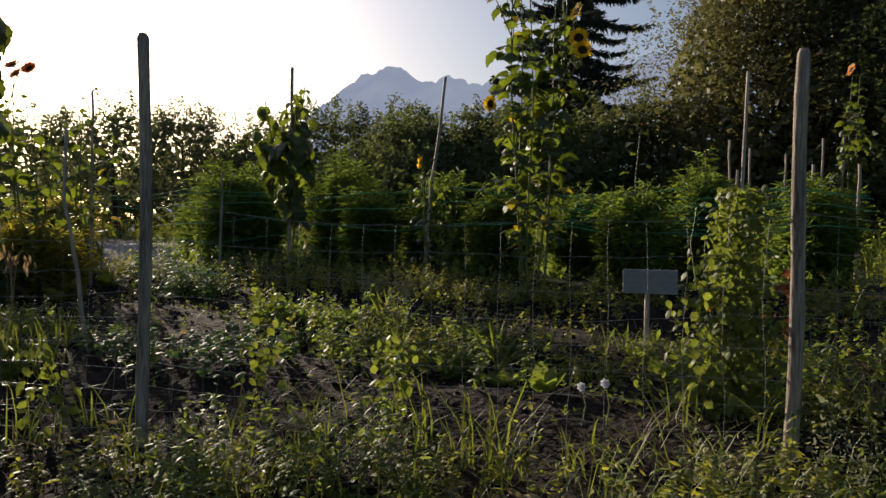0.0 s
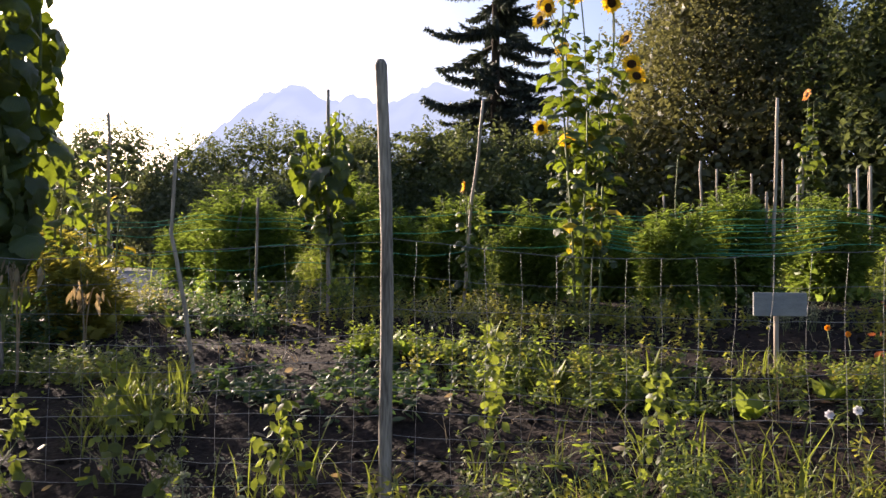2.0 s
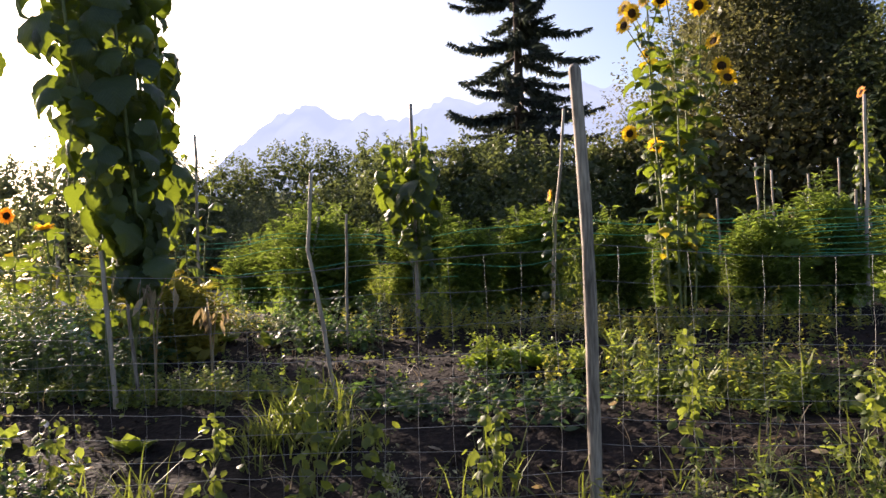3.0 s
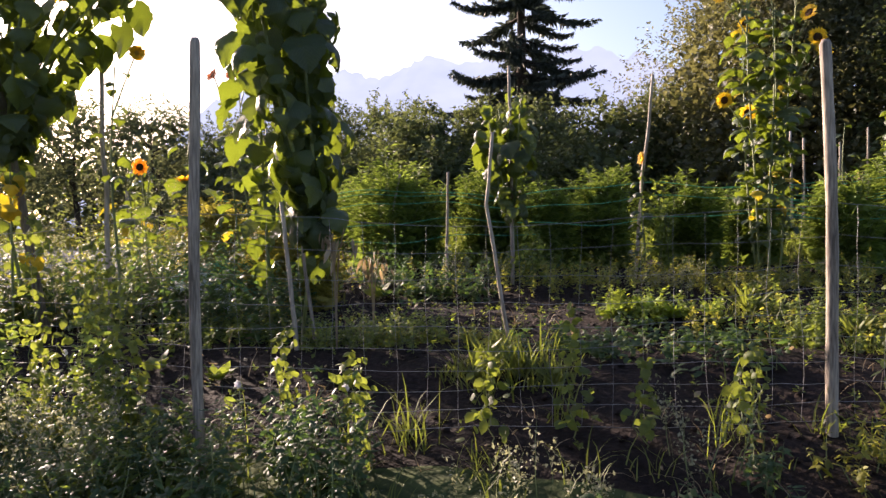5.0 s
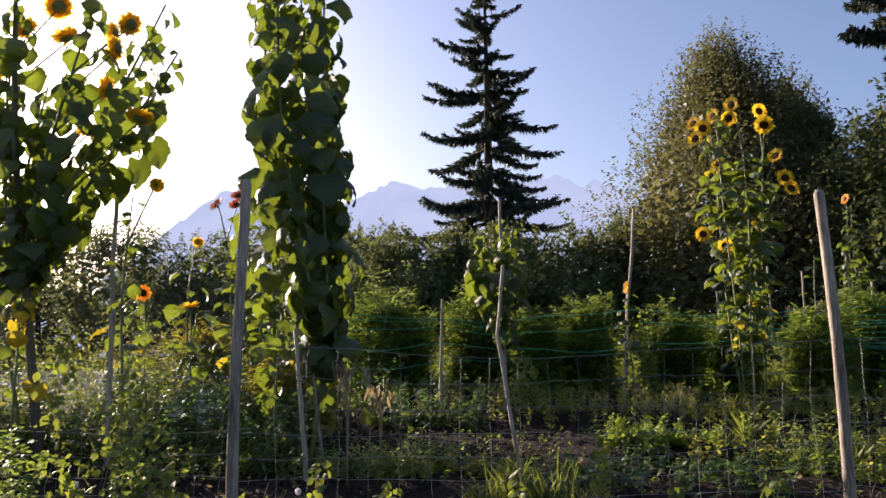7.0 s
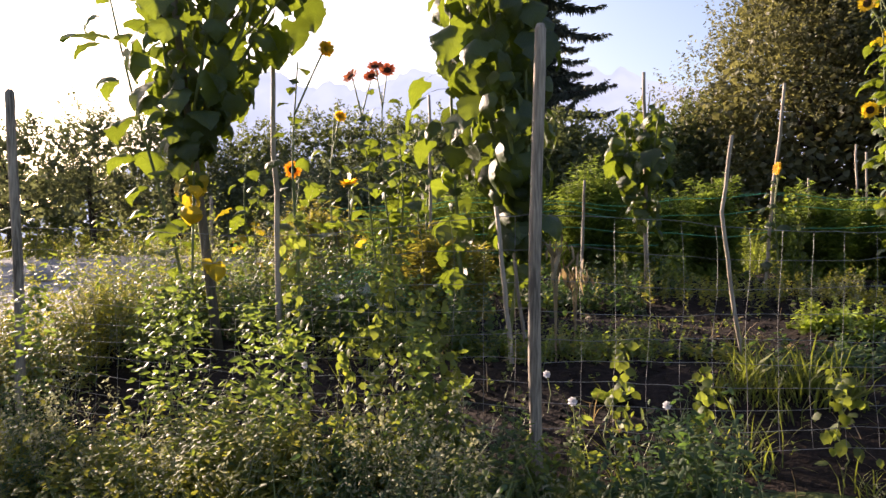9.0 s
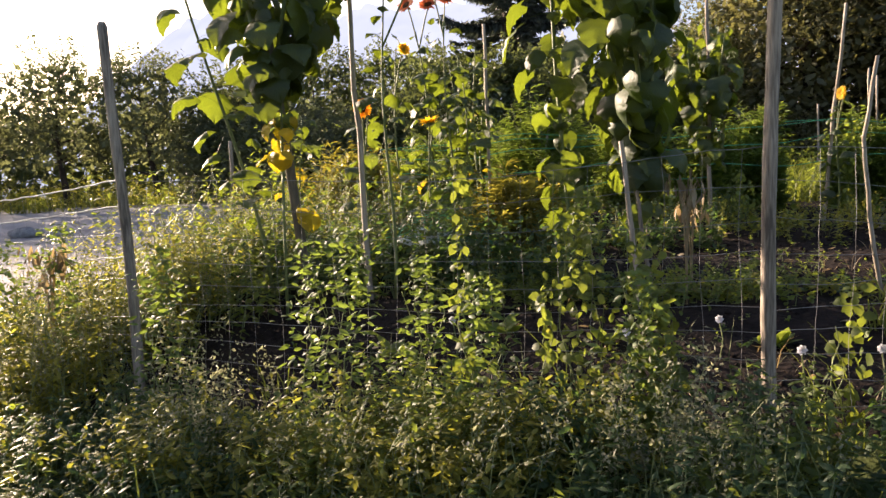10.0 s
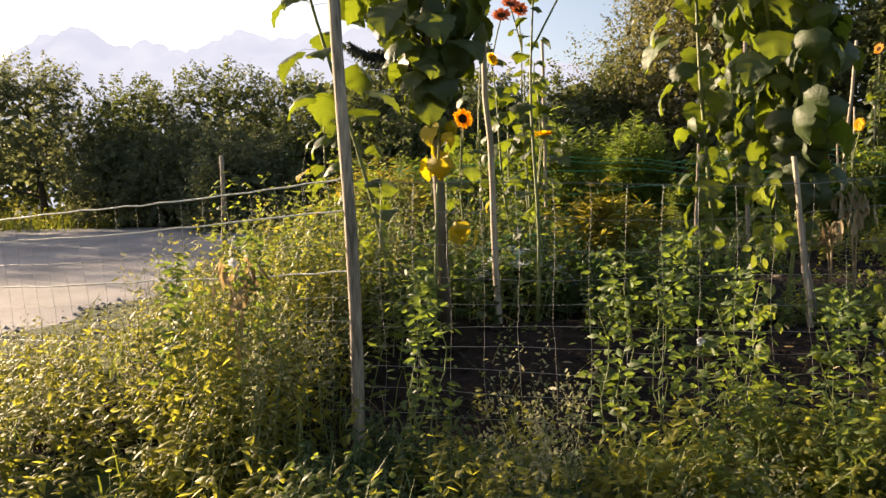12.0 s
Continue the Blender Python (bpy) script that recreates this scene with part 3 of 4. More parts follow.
tw = thing("twine_net", -4, 8.0, "green twine strung between garden stakes", "twine")
o = np.array(tw.location)
rows_ = [(1.32, 7.5, 8.2, -9.3, 0.9), (1.55, 7.6, 8.5, -9.3, 0.9), (1.72, 7.7, 8.7, -9.3, 0.9), (1.8, 9.6, 9.4, -9.3, 0.9), (1.12, 7.45, 8.2, -8.6, -4.9), (1.66, 7.6, 8.1, -8.6, -5.4)]
rows_ += [(1.3 + 0.055 * i, 8.25 + 0.03 * i, 8.45, -2.1, 0.25) for i in range(7)]
for zt, y0, y1, x0, x1 in rows_:
    bb = Buf()
    xx = np.linspace(x0, x1, 50)
    p = np.stack((xx, np.interp(xx, (x0, x1), (y0, y1)), zt + 0.05 * np.sin(xx * 1.9 + zt * 5) + 0.02 * np.sin(xx * 5)), 1) - o
    bb.tube(p, 0.0042, 4, False)
    part("strand", bb.mesh("strand", M_TWINE), tw)


# ---- sunflowers ----
def heart_leaf(L, droop, curl, seed):
    """A broad heart-shaped blade on its stalk, hanging over at the tip."""
    r = np.random.default_rng(seed)
    bb = Buf()
    stalk = 0.9 * L
    u = np.linspace(0, 1, 4)
    sp = np.stack((u * stalk, 0 * u, 0.25 * stalk * np.sin(u * 2.2)), 1)
    bb.tube(sp, (0.007, 0.006, 0.005, 0.004), 5, False)
    cols, across = 15, np.linspace(-1, 1, 9)
    prof = np.interp(np.linspace(0, 1, cols), (0, 0.08, 0.2, 0.35, 0.55, 0.75, 0.9, 1), (0.3, 0.46, 0.55, 0.53, 0.42, 0.25, 0.1, 0.0)) * L
    ang = -0.1
    pos = sp[-1].copy()
    verts = []
    for i in range(cols):
        ang -= (droop + 0.25 * math.sin(i * 0.9 + seed)) / cols
        if i:
            pos = pos + np.array((math.cos(ang), 0, math.sin(ang))) * L / (cols - 1)
        nrm = np.array((-math.sin(ang), 0, math.cos(ang)))
        for v in across:
            tooth = 1 + (0.09 * (i % 2) - 0.04) * (abs(v) > 0.9) + 0.06 * math.sin(i * 1.3 + seed * 2 + (v > 0) * 2)
            w = prof[i] * tooth
            rib = 0.05 * math.sin(i * 1.6 - 3.2 * abs(v) + seed)
            fold = (0.1 * abs(v) - curl * abs(v) ** 1.7 * 1.2 + rib * abs(v)) * prof[i] + r.normal(0, 0.004)
            lobe = -0.16 * L * abs(v) ** 1.2 * max(0, 1 - i / 3)
            verts.append(pos + np.array((lobe + 0.1 * L * abs(v) * (i > 3), v * w, 0)) + nrm * fold)
    ii = np.arange(cols * 9).reshape(cols, 9)
    bb.add(verts, np.stack((ii[:-1, :-1], ii[:-1, 1:], ii[1:, 1:], ii[1:, :-1]), -1).reshape(-1, 4))
    return bb


LEAVES = [heart_leaf(1.0, d, c, s) for s, (d, c) in enumerate(((1.3, 0.15), (1.8, 0.35), (1.0, 0.1), (1.9, 0.75), (1.6, 0.25), (1.4, 0.55)))]
LEAF_ME = [l.mesh("leaf", M_SUNLEAF, True) for l in LEAVES]
YLEAF_ME = [l.mesh("yellow_leaf", M_YLEAF, True) for l in LEAVES[1:4]]


def flower_meshes(mat, seed, rows=2, dm=M_DISC, hub=0.4):
    r = np.random.default_rng(seed)
    pet, disc, back = Buf(), Buf(), Buf()
    k = 19
    for row in range(rows):
        a = np.arange(k) * 2 * math.pi / k + row * 0.17 + r.normal(0, 0.05, k)
        d = np.stack((np.cos(a), np.sin(a), r.normal(0.1 + 0.12 * row, 0.14, k)), 1)
        p = np.stack((hub * np.cos(a), hub * np.sin(a), 0 * a + 0.03 * row), 1)
        pet.leaves(p, d, np.tile(UP, (k, 1)), r.uniform(0.5, 0.72, k), 0.22, "petal")
    u = np.linspace(0, 1, 5)
    disc.tube(np.stack((0 * u, 0 * u, 0.02 + 0.1 * np.sin(u * 1.5)), 1), (hub + 0.04) * np.cos(u * 1.45) + 0.02, 12)
    back.tube([(0, 0, -0.22), (0, 0, -0.12), (0, 0, -0.02)], (0.08, 0.3, 0.42), 9)
    return pet.mesh("petals", mat), disc.mesh("disc", dm, True), back.mesh("calyx", M_STEM, True)


M_GOLD = rough_mat("golden_disc", (0.38, 0.2, 0.015), (0.66, 0.42, 0.04), 60.0, 0.9, bump=1.0)
HEAD = {"gold": flower_meshes(M_PETAL, 4, 4, M_GOLD, 0.24), "yellow": flower_meshes(M_PETAL, 1), "orange": flower_meshes(M_PETAL_O, 2), "red": flower_meshes(M_PETAL_R, 3, 3)}


def head_matrix(loc, facing, size):
    q = Vector(facing).normalized().to_track_quat("Z", "Y")
    return Matrix.LocRotScale(loc, q, (size, size, size))


def sunflower(x, y, top, label, stems=1, leaves=30, leaf=0.28, low=0.5, spread=0.1, lean=(0, 0), heads=(), kind="yellow", head_size=0.12, r=0.014, yellow=0.05, tilt=(-25, 25), crowd=1.0, fork=0.0, feet=9, bark=None, taper=0.0, deep=1.0):
    """Stalks with spiralling heart leaves; heads as (x, y, z, facing) in the world."""
    t = thing("sunflower", x, y, label, "sunflower", "sunflowers")
    z0 = t.location.z
    h = top - z0
    lines = []
    for s in range(stems):
        a = s * 2.4 + x
        bx, by = spread * math.cos(a) * (stems > 1), deep * spread * math.sin(a) * (stems > 1)
        hh = h * (1 if s == 0 else rng.uniform(0.82, 0.98))
        u = np.linspace(0, 1, 9)
        zs = u * hh - 0.04 * (u == 0)
        if s >= feet:
            zs = fork + u * (hh - fork)
            open_ = u ** 0.7
        else:
            open_ = 0.45 + 0.75 * u ** 0.8
        open_ = open_ * (1 - taper * u ** 2)
        uu = zs / hh
        line = np.stack((bx * open_ + lean[0] * uu.clip(0, 1) ** 1.2 + 0.02 * np.sin(uu * 7 + s * (s < feet)), by * open_ + lean[1] * uu.clip(0, 1) ** 1.2 + 0.02 * np.cos(uu * 6 + s * (s < feet)), zs), 1)
        if s >= feet:
            at = [np.interp(fork, lines[0][0][:, 2], lines[0][0][:, c]) for c in (0, 1)]
            line[:, :2] += np.array(at) * (1 - u[:, None])
        bb = Buf()
        bb.tube(line, np.linspace(r, r * 0.4, 9) if s < feet else np.linspace(min(r, 0.016), 0.007, 9), 8)
        part("stem", bb.mesh("stem", bark if bark and s == 0 else M_STEM, True), t)
        lines.append((line, hh))
    for i in range(leaves):
        line, hh = lines[i % stems]
        f = ((i // stems) + rng.uniform(0, 0.8)) / max(1, leaves // stems)
        zz = low + (hh - low) * f ** crowd
        p = [float(np.interp(zz, line[:, 2], line[:, c])) for c in range(3)]
        a = i * 2.399 + rng.uniform(-0.5, 0.5)
        sz = leaf * rng.uniform(0.45, 1.2) * (0.62 + 0.38 * min(1, 2.2 * f)) * (1 - 0.45 * max(0, f - 0.65) / 0.35)
        pool = YLEAF_ME if rng.random() < yellow * (1.6 - f) else LEAF_ME
        m = Matrix.LocRotScale(Vector(p), Euler((rng.uniform(-0.35, 0.35), radians(rng.uniform(*tilt)), a)), (sz, sz, sz))
        part("leaf", pool[int(rng.integers(len(pool)))], t, "", m)
    for hx, hy, hz, facing in heads:
        loc = Vector((hx - x, hy - y, hz - z0))
        line, hh = min(lines, key=lambda l: abs(l[0][-1][0] - loc.x) + abs(l[0][-1][1] - loc.y))
        fz = min(max(loc.z - 0.35 - 0.5 * math.hypot(loc.x - line[-1][0], loc.y - line[-1][1]), 0.2), hh)
        st = np.array([float(np.interp(fz, line[:, 2], line[:, c])) for c in range(3)])
        size = head_size * rng.uniform(0.85, 1.15)
        fa = Vector(facing).normalized()
        end = np.array(loc - fa * size * 0.2)
        mid = (st + end) / 2 + np.array((0, 0, 0.08)) + (end - st) * (0.15, 0.15, 0)
        bb = Buf()
        bb.tube([st, mid, end], (0.008, 0.007, 0.006), 6, False)
        part("branch", bb.mesh("branch", M_STEM, True), t)
        pe, di, ba = HEAD[kind]
        hd = part("flower_head", pe, t, "", head_matrix(loc, fa, size))
        part("disc", di, hd, "golden flower disc" if kind == "gold" else "dark brown seed disc")
        part("calyx", ba, hd)
    return t


def heads_from(rows, y, toward=(0.4, -1, 0.2)):
    return [(x, y + rng.uniform(-0.15, 0.15), z, (toward[0] + rng.uniform(-0.8, 0.8), toward[1] + rng.uniform(-0.3, 0.5), toward[2] + rng.uniform(-0.6, 0.5))) for x, z in rows]


sunflower(-2.3, 7.6, 4.05, "tall clump of sunflowers with many yellow heads", 5, 360, 0.175, 0.45, 0.25,
          heads=heads_from([(-2.74, 3.98), (-2.52, 4.02), (-2.33, 4.1), (-2.36, 3.95), (-1.99, 4.07), (-1.99, 3.83), (-2.74, 3.75), (-1.86, 3.5), (-2.5, 3.42), (-2.47, 2.47), (-2.72, 2.6), (-1.75, 3.07), (-2.65, 3.87), (-1.8, 3.2)], 7.5, (-0.25, -1, 0.1)), head_size=0.102, yellow=0.05)
sunflower(-6.17, 3.75, 5.0, "very tall sunflower clump covered in large drooping leaves", 7, 520, 0.245, 0.55, 0.44, r=0.016, fork=1.0, feet=2, yellow=0.0, tilt=(15, 85), crowd=1.0, taper=0.6, deep=1.8)
sunflower(-8.12, 3.88, 4.5, "tall branching sunflower with many backlit yellow heads", 7, 360, 0.235, 1.4, 0.66,
          heads=heads_from([(-8.65, 4.15), (-8.29, 4.3), (-8.27, 4.05), (-7.83, 4.07), (-7.53, 4.03), (-7.56, 3.78), (-8.3, 3.45), (-7.86, 3.12), (-7.41, 3.2), (-7.7, 3.48), (-8.75, 3.75)], 3.6, (-0.75, -0.25, 0.45)), kind="gold", head_size=0.14, r=0.04, fork=1.6, feet=1, bark=M_STALK, yellow=0.0, tilt=(5, 80))
sunflower(-8.55, 3.75, 3.6, "leaning sunflower stalk with large loose leaves", 1, 36, 0.26, 0.5, lean=(-0.75, -0.15), r=0.016, yellow=0.0)
sunflower(-5.1, 7.05, 2.9, "drooping leafy sunflower tied to a stake", 4, 150, 0.21, 0.6, 0.22, tilt=(15, 70), yellow=0.0, crowd=0.6, fork=0.9, feet=1)
sunflower(-7.55, 5.8, 2.72, "rust red sunflower clump with narrow leaves", 4, 100, 0.17, 0.35, 0.2, lean=(-0.1, -0.05),
          heads=[(-7.93, 5.61, 2.91, (-0.4, -0.8, 0.6)), (-7.58, 5.74, 2.98, (0.3, -0.8, 0.5)), (-7.74, 5.7, 2.92, (0, -0.8, 0.7)), (-7.66, 5.6, 2.99, (0.2, -0.6, 0.8))], kind="red", head_size=0.1, yellow=0.04)
sunflower(-7.5, 6.5, 2.6, "fading leafy sunflower clump beside a stake", 3, 70, 0.18, 0.35, 0.2, yellow=0.05)
sunflower(-7.95, 5.2, 2.45, "slender sunflower with yellow heads", 1, 16, 0.18, 0.4, heads=[(-7.85, 5.15, 2.42, (0.6, -0.6, 0.3))], kind="gold", head_size=0.08)
sunflower(-7.6, 3.75, 2.6, "slender sunflower with one small yellow head", 1, 12, 0.18, 1.2, heads=[(-7.33, 3.72, 2.67, (0.8, -0.5, 0.0))], kind="gold", head_size=0.085)
sunflower(-8.1, 4.75, 1.8, "slender orange sunflower among tall weeds", 1, 14, 0.18, 0.3, heads=[(-8.09, 4.64, 1.87, (0.3, -1, 0.1))], kind="orange", head_size=0.075)
sunflower(-7.5, 4.6, 1.66, "small yellow sunflower facing the sky", 1, 14, 0.18, 0.3, heads=[(-7.48, 4.5, 1.71, (-0.1, -0.1, 1))], kind="gold", head_size=0.11)
sunflower(-3.6, 7.75, 1.95, "short yellow sunflower beside a leaning stake", 1, 22, 0.17, 0.15, heads=[(-3.6, 7.6, 2.02, (-1, -0.4, 0.1))], kind="gold", head_size=0.1)
sunflower(1.32, 16.5, 4.5, "tall narrow sunflower in a far bed", 2, 130, 0.21, 0.6, 0.14, heads=[(1.2, 16.4, 4.58, (-0.9, -0.4, 0.3))], kind="orange", head_size=0.13, yellow=0.0)
sunflower(-1.36, 8.4, 2.4, "thin sunflower stalk with few leaves", 1, 9, 0.17, 0.7, r=0.011, yellow=0.0)
sunflower(-9.4, 6.2, 2.3, "leafy sunflower clump at the garden's edge", 2, 30, 0.2, 0.5, 0.1, yellow=0.12)

yl = thing("yellowed_leaves", -8.26, 3.34, "bright yellow withered leaves hanging on a stalk", "leaves", z=0.3)
bb = Buf()
bb.tube([(0, 0, -0.3), (0.02, 0, 0.6), (0.07, -0.04, 1.5)], (0.012, 0.01, 0.007), 6)
part("stem", bb.mesh("stem", M_STEM, True), yl)
for i in range(10):
    m = Matrix.LocRotScale(Vector((0.06, -0.04, 1.22 + 0.03 * i)), Euler((rng.uniform(-0.3, 0.3), radians(rng.uniform(35, 75)), i * 2.4)), [0.135 * rng.uniform(0.8, 1.2)] * 3)
    part("leaf", YLEAF_ME[i % 3], yl, "", m)
for i in range(3):
    m = Matrix.LocRotScale(Vector((0.2, 0.0, 0.82 + 0.03 * i)), Euler((0, radians(60), i * 2.0)), [0.13] * 3)
    part("leaf", YLEAF_ME[i % 3], yl, "", m)


# ---- feathery bushes ----
def feathery_bush(x, y, h, r, mat, label, fronds=70, needles=120):
    t = thing("feathery_bush", x, y, label, "bush", "feathery bushes")
    st, lf = Buf(), Buf()
    for i in range(fronds):
        a, out = rng.uniform(0, 2 * math.pi), r * math.sqrt(rng.random())
        hh = h * rng.uniform(0.45, 1.15) * (1 - 0.3 * (out / r) ** 2)
        u = np.linspace(0, 1, 5)
        p = np.stack((math.cos(a) * out * (0.35 + 0.75 * u ** 1.5), math.sin(a) * out * (0.35 + 0.75 * u ** 1.5), hh * u - 0.03 * (u == 0)), 1) + np.array((math.cos(a), math.sin(a), 0)) * 0.05
        st.tube(p, np.linspace(0.005, 0.002, 5), 4, False)
        k = needles
        w = rng.uniform(0.03, 1, k) ** 0.85
        q = np.stack([np.interp(w, u, p[:, c]) for c in range(3)], 1)
        reach = 0.4 * r * (1.2 - w)[:, None] + 0.03
        d = rand_dirs(k, -12, 28)
        q = q + d * reach * rng.random((k, 1))
        lf.leaves(q, d + 0.25 * rng.normal(0, 1, (k, 3)), rng.normal(0, 0.4, (k, 3)) + UP, rng.uniform(0.06, 0.16, k), 0.015, "small")
    k = int(1500 * r / 0.45)
    q = rng.normal(0, 0.36, (k, 2)) * r
    hq = h * 0.82 * rng.random(k) * np.clip(1.1 - (np.hypot(q[:, 0], q[:, 1]) / r) ** 2, 0.1, 1)
    lf.leaves(np.stack((q[:, 0], q[:, 1], hq), 1), rand_dirs(k, -40, 60), rng.normal(0, 1, (k, 3)), 0.17, 0.1, "small")
    part("stalk", st.mesh("stalk", M_STEM), t)
    part("foliage", lf.mesh("foliage", mat), t)
    return t


FL = "bushy feathery green asparagus plant in the bed"
for x, y, h, r in ((-6.95, 8.5, 1.5, 0.6), (-4.9, 8.7, 1.1, 0.36), (-4.2, 9.3, 1.35, 0.4), (-3.05, 8.7, 1.15, 0.34), (-2.3, 9.6, 1.15, 0.36), (-1.35, 8.3, 1.1, 0.33), (-0.65, 8.9, 1.4, 0.4), (0.4, 9.8, 1.25, 0.42), (-5.8, 9.4, 1.55, 0.42), (-8.1, 9.9, 1.35, 0.65), (-9.0, 10.4, 1.2, 0.6)):
    feathery_bush(x, y, h, r, M_FERN, FL, int(78 * r / 0.45), 150)
feathery_bush(-6.9, 5.35, 0.85, 0.42, M_FERN_Y, "golden yellow feathery plant turning in autumn", 60, 90)
feathery_bush(-9.2, 7.4, 1.1, 0.5, M_FERN_Y, "golden yellow feathery plant turning in autumn", 50, 80)


# ---- weeds and grass ----
def herb(buf_s, buf_l, x, y, h, leaf, n, kind="oval", ratio=0.55, lean=0.2, tilt=(-35, 35), z=None):
    """Plants on stems: leaves all along, smaller towards the tip."""
    k = len(x)
    z = ground_z(x, y) if z is None else z
    ln = rng.normal(0, lean, (k, 2)) * h[:, None]
    f = rng.random((k, n)) ** 0.75
    px = x[:, None] + ln[:, :1] * f ** 1.6
    py = y[:, None] + ln[:, 1:] * f ** 1.6
    pz = z[:, None] + h[:, None] * f
    d = rand_dirs(k * n, *tilt)
    L = (leaf * (1.15 - 0.6 * f) * rng.uniform(0.6, 1.3, (k, n))).ravel()
    buf_l.leaves(np.stack((px, py, pz), -1).reshape(-1, 3), d, UP + rng.normal(0, 0.3, (k * n, 3)), L, L * ratio, kind)
    if buf_s is not None:
        tip = np.stack((ln[:, 0], ln[:, 1], h), 1)
        buf_s.leaves(np.stack((x, y, z - 0.02), 1), tip, rng.normal(0, 1, (k, 3)) + (0, -1, 0), np.linalg.norm(tip, axis=1), 0.006, "blade")


def grass(buf, x, y, h, w=0.007, blades=10, spread=0.04, tilt=(35, 88)):
    k = len(x)
    xx = np.repeat(x, blades) + rng.normal(0, spread, k * blades)
    yy = np.repeat(y, blades) + rng.normal(0, spread, k * blades)
    d = rand_dirs(k * blades, *tilt)
    L = np.repeat(h, blades) * rng.uniform(0.5, 1.2, k * blades)
    buf.leaves(np.stack((xx, yy, ground_z(xx, yy) - 0.01), 1), d, UP + 0.01, L, w * rng.uniform(0.7, 1.5, k * blades), "blade")


def stuff(name, buf, mat, label, category):
    return tagged(new(name, buf.mesh(name, mat)), label, category, kind="stuff")


def patch(n, x0, x1, y0, y1, clump=0.0):
    x, y = rng.uniform(x0, x1, n), rng.uniform(y0, y1, n)
    if clump:
        v = np.sin(x * 2.1 + 1.7 * np.sin(y * 1.7)) * np.sin(y * 2.6 + x * 0.7) + 0.6 * np.sin(x * 5.3 + y * 4.1)
        keep = v > rng.uniform(-1.2, clump, n)
        x, y = x[keep], y[keep]
    return x, y


# vines on the netting and upright nettles beside it
def vine(x, y, top, width, n, leaf, mat, label, name="climbing_vine", ratio=0.8, tilt=(-70, 5)):
    t = thing(name, x, y, label, "vine" if name == "climbing_vine" else "weed", "fence weeds")
    h = top - t.location.z
    st, lf = Buf(), Buf()
    for s in range(max(1, int(width * 14))):
        u = np.linspace(0, 1, 7)
        ox = rng.uniform(-width, width) * 0.5
        hh = h * rng.uniform(0.65, 1.0)
        p = np.stack((ox * (0.4 + 0.6 * u) + 0.03 * np.sin(u * 9 + s), 0.03 * np.cos(u * 8 + s), hh * u - 0.03), 1)
        st.tube(p, np.linspace(0.004, 0.002, 7), 4, False)
    f = rng.random(n) ** 0.8
    p = np.stack((rng.normal(0, width * 0.36, n) * (1.15 - 0.85 * f), rng.normal(0, 0.05 + 0.1 * width, n), 0.05 + f * h), 1)
    L = leaf * rng.uniform(0.6, 1.3, n) * (1.1 - 0.35 * f)
    lf.leaves(p, rand_dirs(n, *tilt), rng.normal(0, 0.5, (n, 3)) + (0, -0.5, 0.6), L, L * ratio, "oval")
    part("stalk", st.mesh("stalk", M_STEM), t)
    part("foliage", lf.mesh("foliage", mat), t)
    return t


VL = "green bindweed climbing the wire netting"
for x, dy, top, w, n, lf_ in ((-0.1, 0.45, 1.4, 0.37, 1000, 0.062), (0.75, 0.05, 1.25, 0.4, 260, 0.08), (1.5, 0.2, 1.5, 0.5, 260, 0.08), (-2.18, 0.3, 0.9, 0.1, 60, 0.07), (-1.45, 0.05, 0.72, 0.18, 60, 0.07), (-2.95, -0.1, 0.62, 0.16, 40, 0.08), (-3.4, -0.1, 0.58, 0.12, 34, 0.08), (-3.75, 0.1, 0.82, 0.12, 44, 0.08), (-4.15, 0.05, 0.6, 0.14, 40, 0.08), (-4.75, 0.0, 0.62, 0.14, 44, 0.08), (-5.1, 0.1, 0.7, 0.16, 44, 0.08), (-6.2, 0.1, 1.15, 0.26, 170, 0.07), (-5.95, -0.05, 0.95, 0.22, 120, 0.07), (-6.35, -0.1, 0.75, 0.1, 44, 0.08), (-5.85, 0.0, 0.66, 0.12, 44, 0.08), (-6.75, 0.2, 1.3, 0.1, 70, 0.09)):
    vine(x, float(fence_y(x)) + dy, top, w, int(n * 1.6), lf_ * 0.78, M_VINE, VL)
for x, dy, top in ((-7.42, -0.12, 0.95), (-7.2, -0.15, 1.02), (-6.9, 0.0, 0.86), (-6.6, -0.2, 0.8), (-8.2, -0.2, 0.92), (-5.95, -0.2, 0.8), (-9.0, -0.15, 1.05), (-9.35, -0.3, 0.95)):
    vine(x, float(fence_y(x)) + dy, top, 0.24, 330, 0.058, M_NETTLE, "upright nettle growing through the netting", "nettle", 0.42, (-35, 25))

vine(-3.42, 7.8, 1.75, 0.34, 170, 0.07, M_WEED, "climbing bean plant in sun beside a leaning stake", ratio=0.7)
vine(-4.75, 6.9, 1.2, 0.3, 110, 0.07, M_WEED, "climbing bean plant at the foot of a stake", ratio=0.7)
vine(0.14, 5.9, 1.0, 0.16, 60, 0.07, M_RED, "reddened leafy plant in the vegetable bed", ratio=0.6)

# along the fence
sb, lw, ly, ld, ll, gb = Buf(), Buf(), Buf(), Buf(), Buf(), Buf()


def clumps(k, x0, x1, lo, hi, per, sx, along=True):
    """Scattered groups of plants, set off from the fence line by lo to hi."""
    cx = rng.uniform(x0, x1, k)
    cy = rng.uniform(lo, hi, k) + (fence_y(cx) if along else 0)
    return np.repeat(cx, per) + rng.normal(0, sx, k * per), np.repeat(cy, per) + rng.normal(0, sx, k * per), np.repeat(rng.uniform(0.45, 1.35, k), per) * rng.uniform(0.6, 1.2, k * per)


